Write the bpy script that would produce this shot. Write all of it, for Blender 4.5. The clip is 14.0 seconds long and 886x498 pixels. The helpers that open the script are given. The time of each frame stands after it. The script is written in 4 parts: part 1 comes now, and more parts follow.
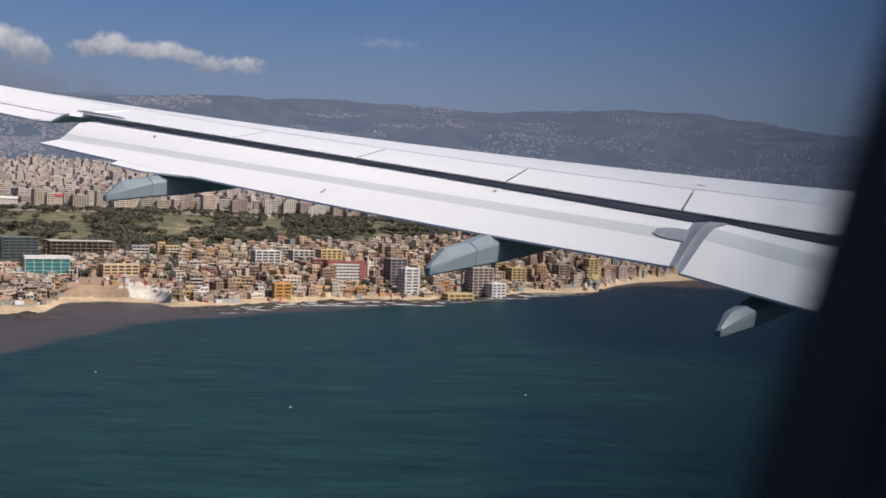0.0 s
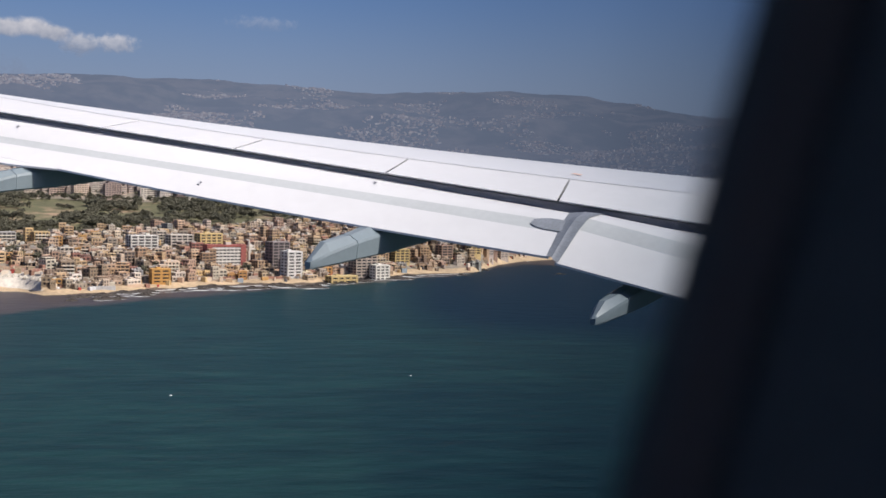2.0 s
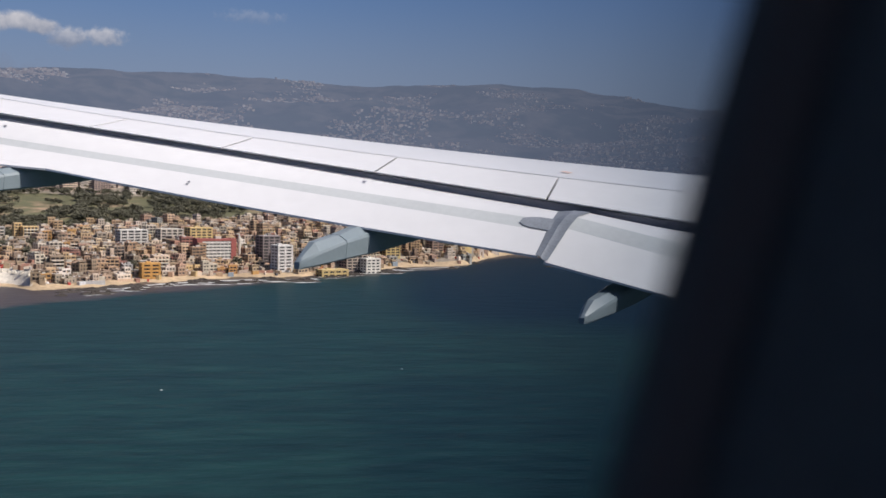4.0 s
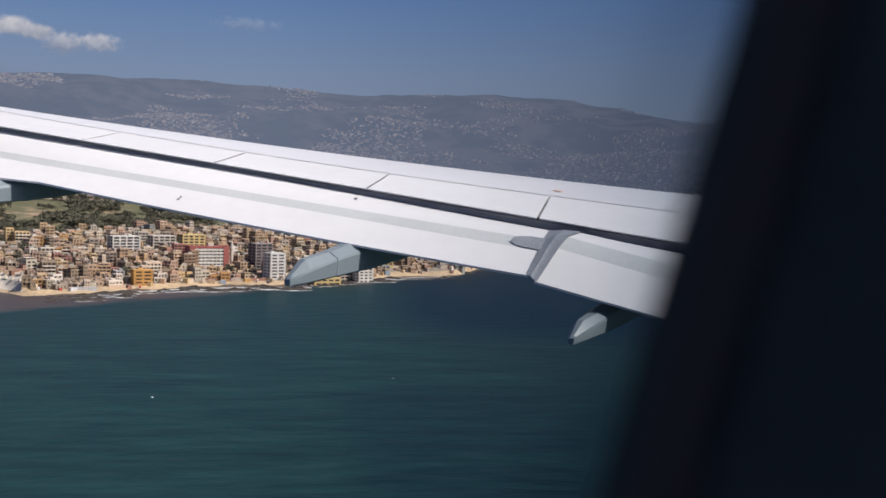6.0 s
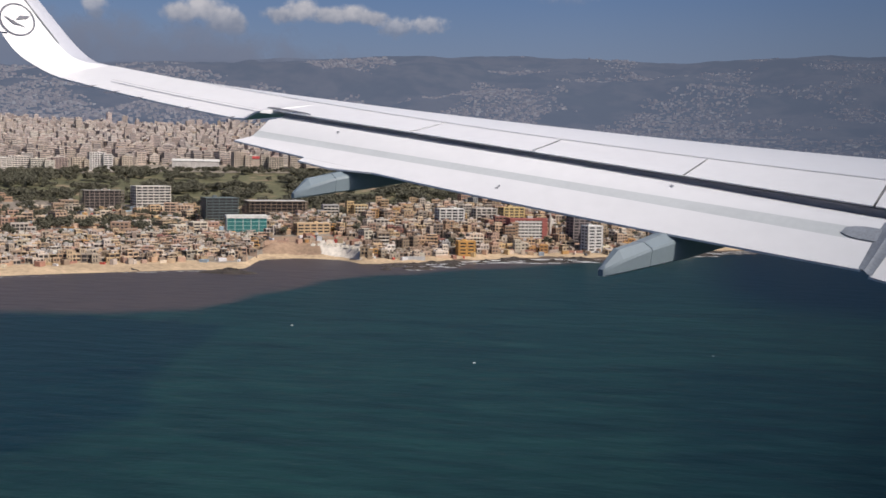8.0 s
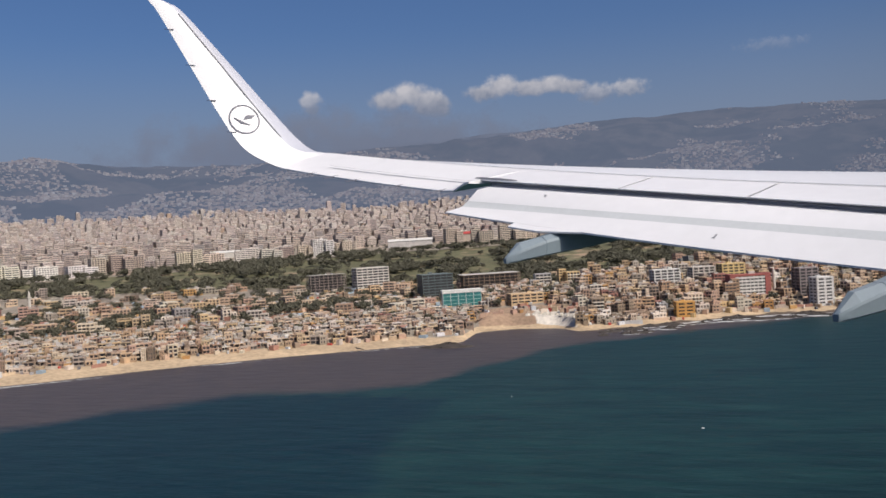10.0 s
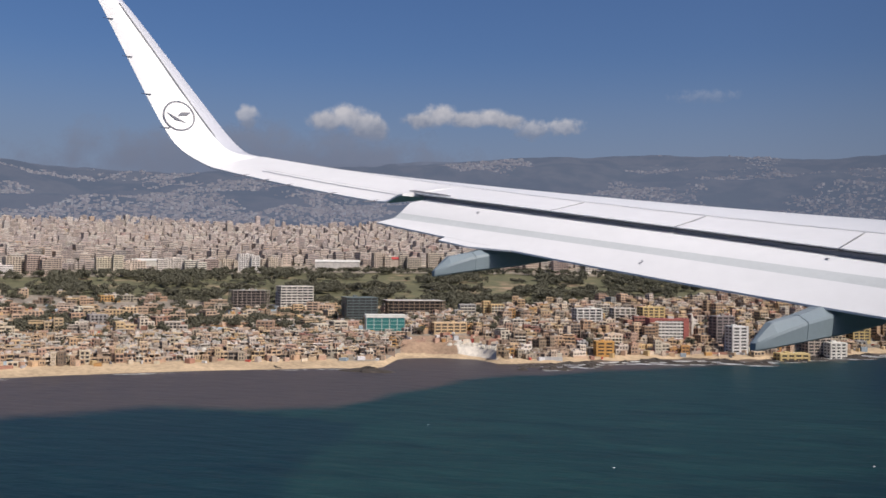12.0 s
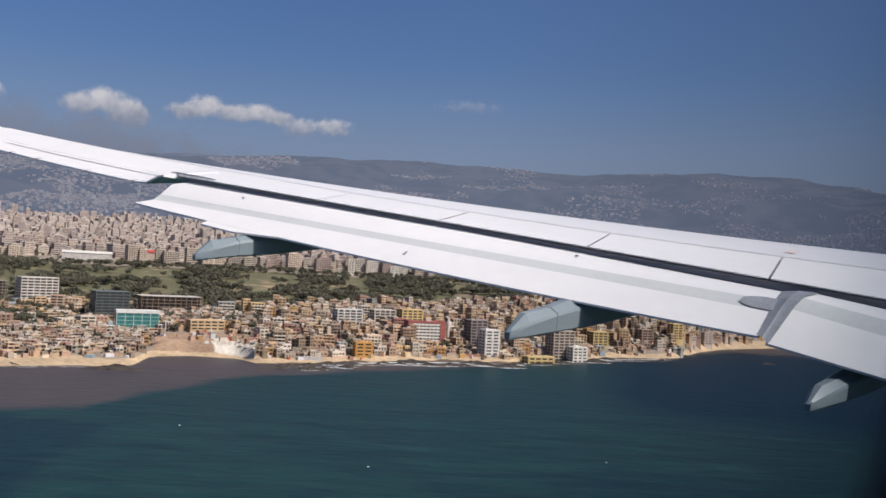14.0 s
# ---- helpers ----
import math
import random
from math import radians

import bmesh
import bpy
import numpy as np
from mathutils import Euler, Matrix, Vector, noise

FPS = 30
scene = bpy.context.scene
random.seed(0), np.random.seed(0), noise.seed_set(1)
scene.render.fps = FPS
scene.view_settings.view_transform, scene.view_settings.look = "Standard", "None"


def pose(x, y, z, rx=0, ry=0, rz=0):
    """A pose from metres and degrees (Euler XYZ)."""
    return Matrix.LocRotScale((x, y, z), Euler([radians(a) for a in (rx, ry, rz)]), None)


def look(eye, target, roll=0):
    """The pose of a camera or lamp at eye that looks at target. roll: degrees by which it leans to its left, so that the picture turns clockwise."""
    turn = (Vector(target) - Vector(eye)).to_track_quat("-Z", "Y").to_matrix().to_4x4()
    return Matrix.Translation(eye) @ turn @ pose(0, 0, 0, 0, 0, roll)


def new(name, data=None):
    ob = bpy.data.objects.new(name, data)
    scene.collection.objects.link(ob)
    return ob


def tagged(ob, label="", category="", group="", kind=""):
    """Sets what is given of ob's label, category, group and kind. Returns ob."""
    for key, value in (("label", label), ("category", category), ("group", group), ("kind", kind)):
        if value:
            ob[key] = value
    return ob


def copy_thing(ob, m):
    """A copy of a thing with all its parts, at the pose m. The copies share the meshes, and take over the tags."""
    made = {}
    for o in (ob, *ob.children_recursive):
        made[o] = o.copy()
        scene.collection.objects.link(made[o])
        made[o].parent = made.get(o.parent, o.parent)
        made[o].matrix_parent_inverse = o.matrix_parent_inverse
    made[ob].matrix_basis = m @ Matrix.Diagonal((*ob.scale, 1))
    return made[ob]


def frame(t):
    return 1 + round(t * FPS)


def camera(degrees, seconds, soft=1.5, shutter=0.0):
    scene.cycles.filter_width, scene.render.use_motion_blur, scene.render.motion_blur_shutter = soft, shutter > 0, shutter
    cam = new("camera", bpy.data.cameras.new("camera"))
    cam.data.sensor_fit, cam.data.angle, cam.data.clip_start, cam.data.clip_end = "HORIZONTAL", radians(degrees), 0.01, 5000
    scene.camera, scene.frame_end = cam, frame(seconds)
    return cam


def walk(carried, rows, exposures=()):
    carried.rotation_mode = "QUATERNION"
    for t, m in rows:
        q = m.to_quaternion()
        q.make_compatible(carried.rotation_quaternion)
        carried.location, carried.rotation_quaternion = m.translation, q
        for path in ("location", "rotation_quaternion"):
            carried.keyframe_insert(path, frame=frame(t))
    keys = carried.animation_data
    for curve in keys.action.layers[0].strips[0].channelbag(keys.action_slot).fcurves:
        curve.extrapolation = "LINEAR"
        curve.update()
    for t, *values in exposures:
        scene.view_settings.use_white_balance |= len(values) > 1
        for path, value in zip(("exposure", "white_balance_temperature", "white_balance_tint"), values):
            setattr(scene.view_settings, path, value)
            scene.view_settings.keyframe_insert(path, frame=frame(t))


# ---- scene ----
# ---------------------------------------------------------------- camera
EYE = 88.8
LENS = 49.5
cam = camera(LENS, 14.0, soft=1.6)
# seconds, height beside the window, yaw, pitch, roll: the phone is held at the cabin window, turns, and slides up and down along the pane
ROWS = [
    (0.0, -0.2, 0.83, -2.24, -2.07), (0.5, -0.2, -3.79, -2.67, -1.5), (1.0, -0.2, -6.72, -2.44, -1.35), (1.5, -0.143, -6.96, -2.81, -1.77),
    (2.0, -0.097, -6.15, -3.13, -1.57), (2.5, -0.078, -6.41, -3.37, -1.36), (3.0, -0.059, -6.69, -3.62, -1.12), (5.5, 0.003, -6.92, -3.07, -2.02),
    (6.0, 0.042, -7.11, -2.94, -2.0), (6.5, 0.087, -5.82, -3.39, -1.94), (7.0, 0.142, 0.89, -3.91, -1.57), (7.5, 0.2, 8.07, -3.98, -1.04),
    (8.0, 0.2, 11.64, -5.1, -1.15), (8.5, 0.2, 15.11, -5.93, -1.91), (8.7, 0.2, 16.66, -4.15, -0.27), (10.8, 0.008, 25.1, -0.43, 2.81),
    (11.0, -0.029, 24.04, -0.63, 1.99), (11.5, -0.058, 21.54, -1.9, -1.41), (12.0, -0.049, 19.75, 0.71, -0.84), (12.5, -0.059, 14.23, -0.0, -1.27),
    (13.0, -0.058, 9.25, -2.35, -3.45), (13.5, -0.109, 7.38, 0.12, -4.09), (14.0, -0.177, 5.68, 1.19, -2.99),
]
# the phone's own exposure drifts a little as it turns
EXPOSURE = [(0.0, 0.24), (1.0, 0.28), (2.0, 0.40), (3.0, 0.30), (5.5, 0.29), (6.5, 0.27), (7.0, 0.23), (8.0, 0.12), (8.7, 0.10), (10.8, 0.16), (11.5, 0.08), (12.0, 0.16), (12.5, 0.24), (13.0, 0.20), (14.0, 0.26)]
SIDE = (-math.cos(radians(-39.5)), -math.sin(radians(-39.5)))          # towards the wing tip
walk(cam, [(t, pose(-0.25 * up * SIDE[0], -0.25 * up * SIDE[1], EYE + up, 90 + pitch, roll, yaw)) for t, up, yaw, pitch, roll in ROWS], [(t, stops, 6080, 13) for t, stops in EXPOSURE])
cam.data.dof.use_dof, cam.data.dof.focus_distance, cam.data.dof.aperture_fstop = True, 300.0, 18.0

# ---------------------------------------------------------------- sky and sun
SUN_AZ, SUN_EL = -113.0, 47.0          # degrees to the left of north (+y), height
world = bpy.data.worlds.new("sky")
scene.world = world
world.use_nodes = True
wn = world.node_tree.nodes
sky = wn.new("ShaderNodeTexSky")
sky.sky_type, sky.sun_disc = "NISHITA", False
sky.sun_elevation, sky.sun_rotation = radians(SUN_EL), radians(-SUN_AZ)
sky.air_density, sky.dust_density, sky.ozone_density = 0.8, 3.2, 2.2
wn["Background"].inputs["Strength"].default_value = 0.078
tone = wn.new("ShaderNodeHueSaturation")
tone.inputs["Hue"].default_value, tone.inputs["Saturation"].default_value = 0.506, 1.24
world.node_tree.links.new(sky.outputs[0], tone.inputs["Color"])
# the band of summer haze over the land, thinning upwards
aim, part_up, thin, veil = (wn.new("ShaderNode" + k) for k in ("TexCoord", "SeparateXYZ", "MapRange", "Mix"))
thin.interpolation_type = "SMOOTHSTEP"
for k, val in zip(("From Min", "From Max", "To Min", "To Max"), (0.05, 0.22, 0.80, 0.0)):
    thin.inputs[k].default_value = val
veil.data_type = "RGBA"
veil.inputs[7].default_value = (2.45, 2.85, 3.75, 1)
world.node_tree.links.new(aim.outputs["Generated"], part_up.inputs[0])
world.node_tree.links.new(part_up.outputs["Z"], thin.inputs["Value"])
world.node_tree.links.new(thin.outputs[0], veil.inputs[0])
world.node_tree.links.new(tone.outputs[0], veil.inputs[6])
world.node_tree.links.new(veil.outputs[2], wn["Background"].inputs["Color"])
sun = new("sun", bpy.data.lights.new("sun", "SUN"))
sun.data.energy, sun.data.angle, sun.data.color = 3.9, radians(0.53), (1.0, 0.905, 0.76)
a, e = radians(SUN_AZ), radians(SUN_EL)
sun.matrix_world = look((0, 0, 0), (math.sin(a) * math.cos(e), -math.cos(a) * math.cos(e), -math.sin(e)))


# ---------------------------------------------------------------- materials
def material(name, color=(0.5, 0.5, 0.5), rough=0.7, metal=0.0, attr="", var=0.12, scale=1.0, bump=0.0, bump_scale=8.0, coat=0.0):
    """A surface with grain and stains at two scales; attr names a colour attribute that gives its paint."""
    m = bpy.data.materials.new(name)
    m.use_nodes = True
    n, l = m.node_tree.nodes, m.node_tree.links
    b = n["Principled BSDF"]
    b.inputs["Roughness"].default_value, b.inputs["Metallic"].default_value = rough, metal
    b.inputs["Coat Weight"].default_value = coat
    co = n.new("ShaderNodeTexCoord")
    big, fine = n.new("ShaderNodeTexNoise"), n.new("ShaderNodeTexNoise")
    big.inputs["Scale"].default_value, fine.inputs["Scale"].default_value = scale, scale * 9
    big.inputs["Detail"].default_value = fine.inputs["Detail"].default_value = 4
    for k in (big, fine):
        l.new(co.outputs["Object"], k.inputs["Vector"])
    add = n.new("ShaderNodeMath")
    add.operation = "ADD"
    l.new(big.outputs["Fac"], add.inputs[0]), l.new(fine.outputs["Fac"], add.inputs[1])
    rng = n.new("ShaderNodeMapRange")
    rng.inputs["From Min"].default_value, rng.inputs["From Max"].default_value = 0.7, 1.3
    rng.inputs["To Min"].default_value, rng.inputs["To Max"].default_value = 1 - var, 1 + var
    l.new(add.outputs[0], rng.inputs["Value"])
    hsv = n.new("ShaderNodeHueSaturation")
    hsv.inputs["Color"].default_value = (*color, 1)
    l.new(rng.outputs[0], hsv.inputs["Value"])
    if attr:
        at = n.new("ShaderNodeAttribute")
        at.attribute_name = attr
        l.new(at.outputs["Color"], hsv.inputs["Color"])
    l.new(hsv.outputs[0], b.inputs["Base Color"])
    if bump:
        bp = n.new("ShaderNodeBump")
        bp.inputs["Strength"].default_value, bp.inputs["Distance"].default_value = bump, 1.0 / bump_scale
        nz = n.new("ShaderNodeTexNoise")
        nz.inputs["Scale"].default_value, nz.inputs["Detail"].default_value = bump_scale, 5
        l.new(co.outputs["Object"], nz.inputs["Vector"]), l.new(nz.outputs["Fac"], bp.inputs["Height"])
        l.new(bp.outputs[0], b.inputs["Normal"])
    return m


def mixed(m, layers, base):
    """Base colour of m as layers of (attribute, colour, noise scale) over the colour base, with ragged borders."""
    n, l = m.node_tree.nodes, m.node_tree.links
    b = n["Principled BSDF"]
    hsv = next(k for k in n if k.bl_idname == "ShaderNodeHueSaturation")
    geo = n.new("ShaderNodeNewGeometry")
    last = n.new("ShaderNodeRGB")
    last.outputs[0].default_value = (*base, 1)
    out = last.outputs[0]
    for attr, color, scale, rag in layers:
        at, nz, mp, mx = n.new("ShaderNodeAttribute"), n.new("ShaderNodeTexNoise"), n.new("ShaderNodeMapRange"), n.new("ShaderNodeMix")
        at.attribute_name = attr
        nz.inputs["Scale"].default_value, nz.inputs["Detail"].default_value = scale, 6
        l.new(geo.outputs["Position"], nz.inputs["Vector"])
        ad = n.new("ShaderNodeMath")
        ad.operation, ad.inputs[1].default_value = "MULTIPLY_ADD", rag
        l.new(nz.outputs["Fac"], ad.inputs[0]), l.new(at.outputs["Fac"], ad.inputs[2])
        mp.inputs["From Min"].default_value, mp.inputs["From Max"].default_value = 0.5 + rag * 0.4, 0.5 + rag * 0.6
        l.new(ad.outputs[0], mp.inputs["Value"])
        mx.data_type = "RGBA"
        mx.inputs[7].default_value = (*color, 1)
        l.new(mp.outputs[0], mx.inputs[0]), l.new(out, mx.inputs[6])
        out = mx.outputs[2]
    l.new(out, hsv.inputs["Color"])
    return m


WHITE = material("white_aircraft_paint", (0.755, 0.75, 0.75), 0.42, var=0.03, scale=0.7, coat=0.15)
WGREY = material("grey_wing_paint", (0.54, 0.56, 0.56), 0.5, var=0.05, scale=2)
LEGREY = material("pale_grey_leading_edge", (0.44, 0.45, 0.50), 0.4, var=0.04, scale=2)
PODGREY = material("blue_grey_fairing_paint", (0.20, 0.245, 0.27), 0.42, var=0.05, scale=3, coat=0.1)
SEAL = material("dark_grey_rubber_seal", (0.13, 0.135, 0.15), 0.6, var=0.15, scale=6)
FSEAL = material("blue_grey_flap_seal", (0.27, 0.29, 0.32), 0.5, var=0.2, scale=5)
BLACK = material("shaded_cove_grey", (0.21, 0.215, 0.25), 0.8)
NAVY = material("dark_navy_marking", (0.02, 0.025, 0.06), 0.5)
ORANGE = material("faded_orange_marking", (0.80, 0.50, 0.36), 0.6)
CABIN = material("dark_cabin_plastic", (0.52, 0.48, 0.47), 0.75, var=0.1, scale=40)
TRIM = material("brown_window_trim", (0.62, 0.46, 0.42), 0.7)
WALL = material("painted_render_wall", attr="paint", rough=0.9, var=0.22, scale=0.25, bump=0.2, bump_scale=3)
GLASS = material("dark_window_opening", attr="paint", rough=0.35, var=0.3, scale=0.4)
ROOF = material("dusty_flat_roof", attr="paint", rough=0.95, var=0.2, scale=0.3)
TEAL = material("teal_curtain_glass", (0.045, 0.17, 0.165), 0.2, var=0.2, scale=0.2)
LEAF = material("dark_green_foliage", (0.094, 0.090, 0.060), 0.9, var=0.4, scale=0.3)
BARK = material("brown_bark", (0.09, 0.06, 0.04), 0.95)
ROCK = material("dark_wet_rock", (0.048, 0.039, 0.032), 0.8, var=0.35, scale=0.4, bump=0.6, bump_scale=1.5)
RUBBLE = material("white_rubble", (0.50, 0.46, 0.39), 0.95, var=0.3, scale=0.3)
REDROOF = material("red_sheet_roof", (0.42, 0.06, 0.05), 0.7, var=0.15, scale=0.2)
PANE = bpy.data.materials.new("acrylic_window_pane")
PANE.use_nodes = True
pn = PANE.node_tree.nodes
pn.remove(pn["Principled BSDF"])
# the dimmer view beside the frame is put into the pane's tint
edge_tint, mottle, tint, clear = (pn.new("ShaderNode" + k) for k in ("Attribute", "TexNoise", "Mix", "BsdfTransparent"))
edge_tint.attribute_name, mottle.inputs["Scale"].default_value, mottle.inputs["Detail"].default_value, tint.data_type = "edge_tint", 25.0, 2, "RGBA"
tint_share = pn.new("ShaderNodeMath")
tint_share.operation = "MULTIPLY"
spread = pn.new("ShaderNodeMapRange")
spread.inputs["To Min"].default_value, spread.inputs["To Max"].default_value = 0.8, 1.2
PANE.node_tree.links.new(mottle.outputs["Fac"], spread.inputs["Value"])
PANE.node_tree.links.new(edge_tint.outputs["Fac"], tint_share.inputs[0])
PANE.node_tree.links.new(spread.outputs[0], tint_share.inputs[1])
PANE.node_tree.links.new(tint_share.outputs[0], tint.inputs[0])
tint.inputs[6].default_value, tint.inputs[7].default_value = (1, 1, 1, 1), (0.38, 0.42, 0.46, 1)
PANE.node_tree.links.new(tint.outputs[2], clear.inputs["Color"])
PANE.node_tree.links.new(clear.outputs[0], pn["Material Output"].inputs["Surface"])
FOAM = material("white_sea_foam", (0.75, 0.77, 0.76), 0.9, var=0.15, scale=0.5)

GROUND = mixed(material("town_ground", rough=0.97, var=0.3, scale=0.03), [
    ("green", (0.115, 0.112, 0.055), 0.02, 0.8), ("earth", (0.30, 0.205, 0.135), 0.03, 0.7), ("sand", (0.46, 0.345, 0.215), 0.08, 0.35), ("wet", (0.105, 0.078, 0.055), 0.12, 0.6), ("rubble", (0.58, 0.53, 0.45), 0.15, 0.7)], (0.25, 0.215, 0.17))
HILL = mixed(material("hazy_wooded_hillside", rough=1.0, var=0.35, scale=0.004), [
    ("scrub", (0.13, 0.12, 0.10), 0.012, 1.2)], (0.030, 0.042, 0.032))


def painted_haze(m, color, amount):
    """Paints the haze of kilometres of air on the backdrop, as emission mixed into m."""
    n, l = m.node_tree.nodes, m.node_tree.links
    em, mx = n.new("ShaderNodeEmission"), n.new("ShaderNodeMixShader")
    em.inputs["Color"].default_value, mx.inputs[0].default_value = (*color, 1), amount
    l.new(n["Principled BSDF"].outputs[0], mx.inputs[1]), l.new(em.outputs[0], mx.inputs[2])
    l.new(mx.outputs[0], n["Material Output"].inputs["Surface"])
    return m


painted_haze(HILL, (0.116, 0.136, 0.186), 0.85)
VILLAGE = painted_haze(material("hazy_village_wall", attr="paint", rough=0.9, var=0.2, scale=0.2), (0.120, 0.134, 0.176), 0.80)


# ---------------------------------------------------------------- mesh helpers
def link_mesh(name, verts, faces, mats, parent=None, label="", smooth=False, mat_index=None, attrs=None):
    me = bpy.data.meshes.new(name)
    me.from_pydata([tuple(v) for v in verts] if not isinstance(verts, np.ndarray) else verts.tolist(), [], faces if isinstance(faces, list) else faces.tolist())
    for m in mats if isinstance(mats, (list, tuple)) else [mats]:
        me.materials.append(m)
    if mat_index is not None:
        me.polygons.foreach_set("material_index", np.asarray(mat_index, dtype=np.int32))
    for key, val in (attrs or {}).items():
        val = np.asarray(val, dtype=np.float32)
        if val.ndim == 1:
            me.attributes.new(key, "FLOAT", "POINT").data.foreach_set("value", val)
        else:
            me.attributes.new(key, "FLOAT_COLOR", "POINT").data.foreach_set("color", val.ravel())
    if smooth:
        me.polygons.foreach_set("use_smooth", [True] * len(me.polygons))
    me.update()
    ob = new(name, me)
    if parent is not None:
        ob.parent = parent
    if label:
        ob["label"] = label
    return ob


def part(name, bm, mat, parent, label="", smooth=False):
    me = bpy.data.meshes.new(name)
    bm.to_mesh(me)
    bm.free()
    me.materials.append(mat)
    if smooth:
        me.polygons.foreach_set("use_smooth", [True] * len(me.polygons))
    ob = new(name, me)
    ob.parent = parent
    if label:
        ob["label"] = label
    return ob


CUBE = np.array([(x, y, z) for z in (0, 1) for y in (-0.5, 0.5) for x in (-0.5, 0.5)])
CUBE_F = np.array([(0, 2, 3, 1), (4, 5, 7, 6), (0, 1, 5, 4), (2, 6, 7, 3), (0, 4, 6, 2), (1, 3, 7, 5)])


class Boxes:
    """Collects boxes (centre x, y, base z, size x, y, z) turned and set on the ground, with a paint each."""

    def __init__(self):
        self.v, self.c, self.n = [], [], 0

    def add(self, boxes, m2, at, paint):
        b = np.asarray(boxes, dtype=float).reshape(-1, 6)
        v = CUBE[None] * b[:, None, 3:6] + b[:, None, 0:3]
        v = v.reshape(-1, 3)
        xy = v[:, :2] @ m2.T
        v = np.column_stack((xy[:, 0] + at[0], xy[:, 1] + at[1], v[:, 2] + at[2]))
        self.v.append(v)
        self.c.append(np.tile((*paint, 1.0), (len(v), 1)))
        self.n += len(b)

    def make(self, name, mat, parent=None, label=""):
        v, c = np.concatenate(self.v), np.concatenate(self.c)
        f = (CUBE_F[None] + 8 * np.arange(self.n)[:, None, None]).reshape(-1, 4)
        return link_mesh(name, v, f, mat, parent, label, attrs={"paint": c})


def smoothstep(x):
    x = np.clip(x, 0, 1)
    return x * x * (3 - 2 * x)


# ---------------------------------------------------------------- the plan of the coast
SHORE_AZ = [-60, -40, -28, -19.5, -16.3, -12.6, -10.8, -9.4, -8.2, -5.5, -2.0, 1.7, 4.4, 8.7, 13.2, 16.4, 17.4, 20.2, 22.3, 23.2, 24.2, 26.0, 29.3, 35.7, 47, 55.6, 62, 80]
SHORE_R = [2900, 2300, 1900, 1620, 1560, 1420, 1351, 1262, 1126, 1088, 1020, 930, 928, 895, 843, 837, 868, 882, 868, 800, 782, 790, 782, 772, 754, 765, 790, 900]
PROF_R = [0, 800, 900, 1000, 1100, 1250, 1450, 1650, 1720, 1900, 2400, 3000, 3600]
PROF_Z = [3, 5, 8, 13, 19, 30, 48, 66, 78, 88, 138, 215, 290]
RIDGE_AZ = [-60, -30, -24, -20.7, -17.5, -14.5, -11, -7, -1.5, 3, 8, 13.7, 21, 27.7, 36, 42, 46, 49, 60, 80]
RIDGE_EL = [3.6, 4.0, 4.4, 4.9, 5.5, 6.0, 6.2, 6.2, 5.9, 6.2, 6.3, 6.2, 5.8, 5.5, 4.8, 4.9, 5.4, 5.1, 4.6, 4.0]


def fbm(x, y, scale, octaves=4, seed=0.0):
    return noise.fractal(Vector((x * scale + seed, y * scale - seed, seed)), 1.0, 2.0, octaves)


def shore(az):
    return np.interp(az, SHORE_AZ, SHORE_R)


def polar(az, r):
    return -np.sin(np.radians(az)) * r, np.cos(np.radians(az)) * r


def az_r(x, y):
    return math.degrees(math.atan2(-x, y)), math.hypot(x, y)


def height(az, r):
    """Height of the land above the sea."""
    s = r - shore(az)
    z = np.interp(r, PROF_R, PROF_Z) * smoothstep((s + 5) / 150.0) + 2.2 * smoothstep(s / 25.0)
    # the earth bank above the little bay
    z += 8.5 * smoothstep((az - 15.6) / 0.9) * smoothstep((22.6 - az) / 1.0) * smoothstep((s - 16) / 12) * smoothstep((330 - s) / 220)
    if s < 0:
        return -0.12 * (-s) ** 0.9
    if r > 2600:
        ridge = EYE + 4550 * math.tan(radians(float(np.interp(az, RIDGE_AZ, RIDGE_EL))))
        k = min(1.0, (r - 2600) / 1950.0)
        x, y = polar(az, r)
        roll = fbm(x, y, 0.0016, 5, 3.0) * 75 * math.sin(math.pi * min(1, k)) + fbm(x, y, 0.006, 4, 8.0) * 9
        base = np.interp(r, PROF_R, PROF_Z)
        z = base * (1 - k ** 1.3) + ridge * k ** 1.3 + roll
        if r > 4550:
            z -= (r - 4550) * 0.25
    return float(z)


def ground_at(x, y):
    return height(*az_r(x, y))


def park(az, r):
    """1 inside the golf park, 0 outside."""
    lo = np.interp(az, [-12, -4, 2, 8, 14, 20, 30, 40, 60], [1600, 1480, 1380, 1290, 1230, 1200, 1230, 1300, 1400])
    hi = np.interp(az, [-12, -4, 2, 8, 14, 20, 30, 40, 60], [1640, 1600, 1620, 1640, 1650, 1650, 1620, 1540, 1460])
    return float(smoothstep((r - lo) / 25) * smoothstep((hi - r) / 25))


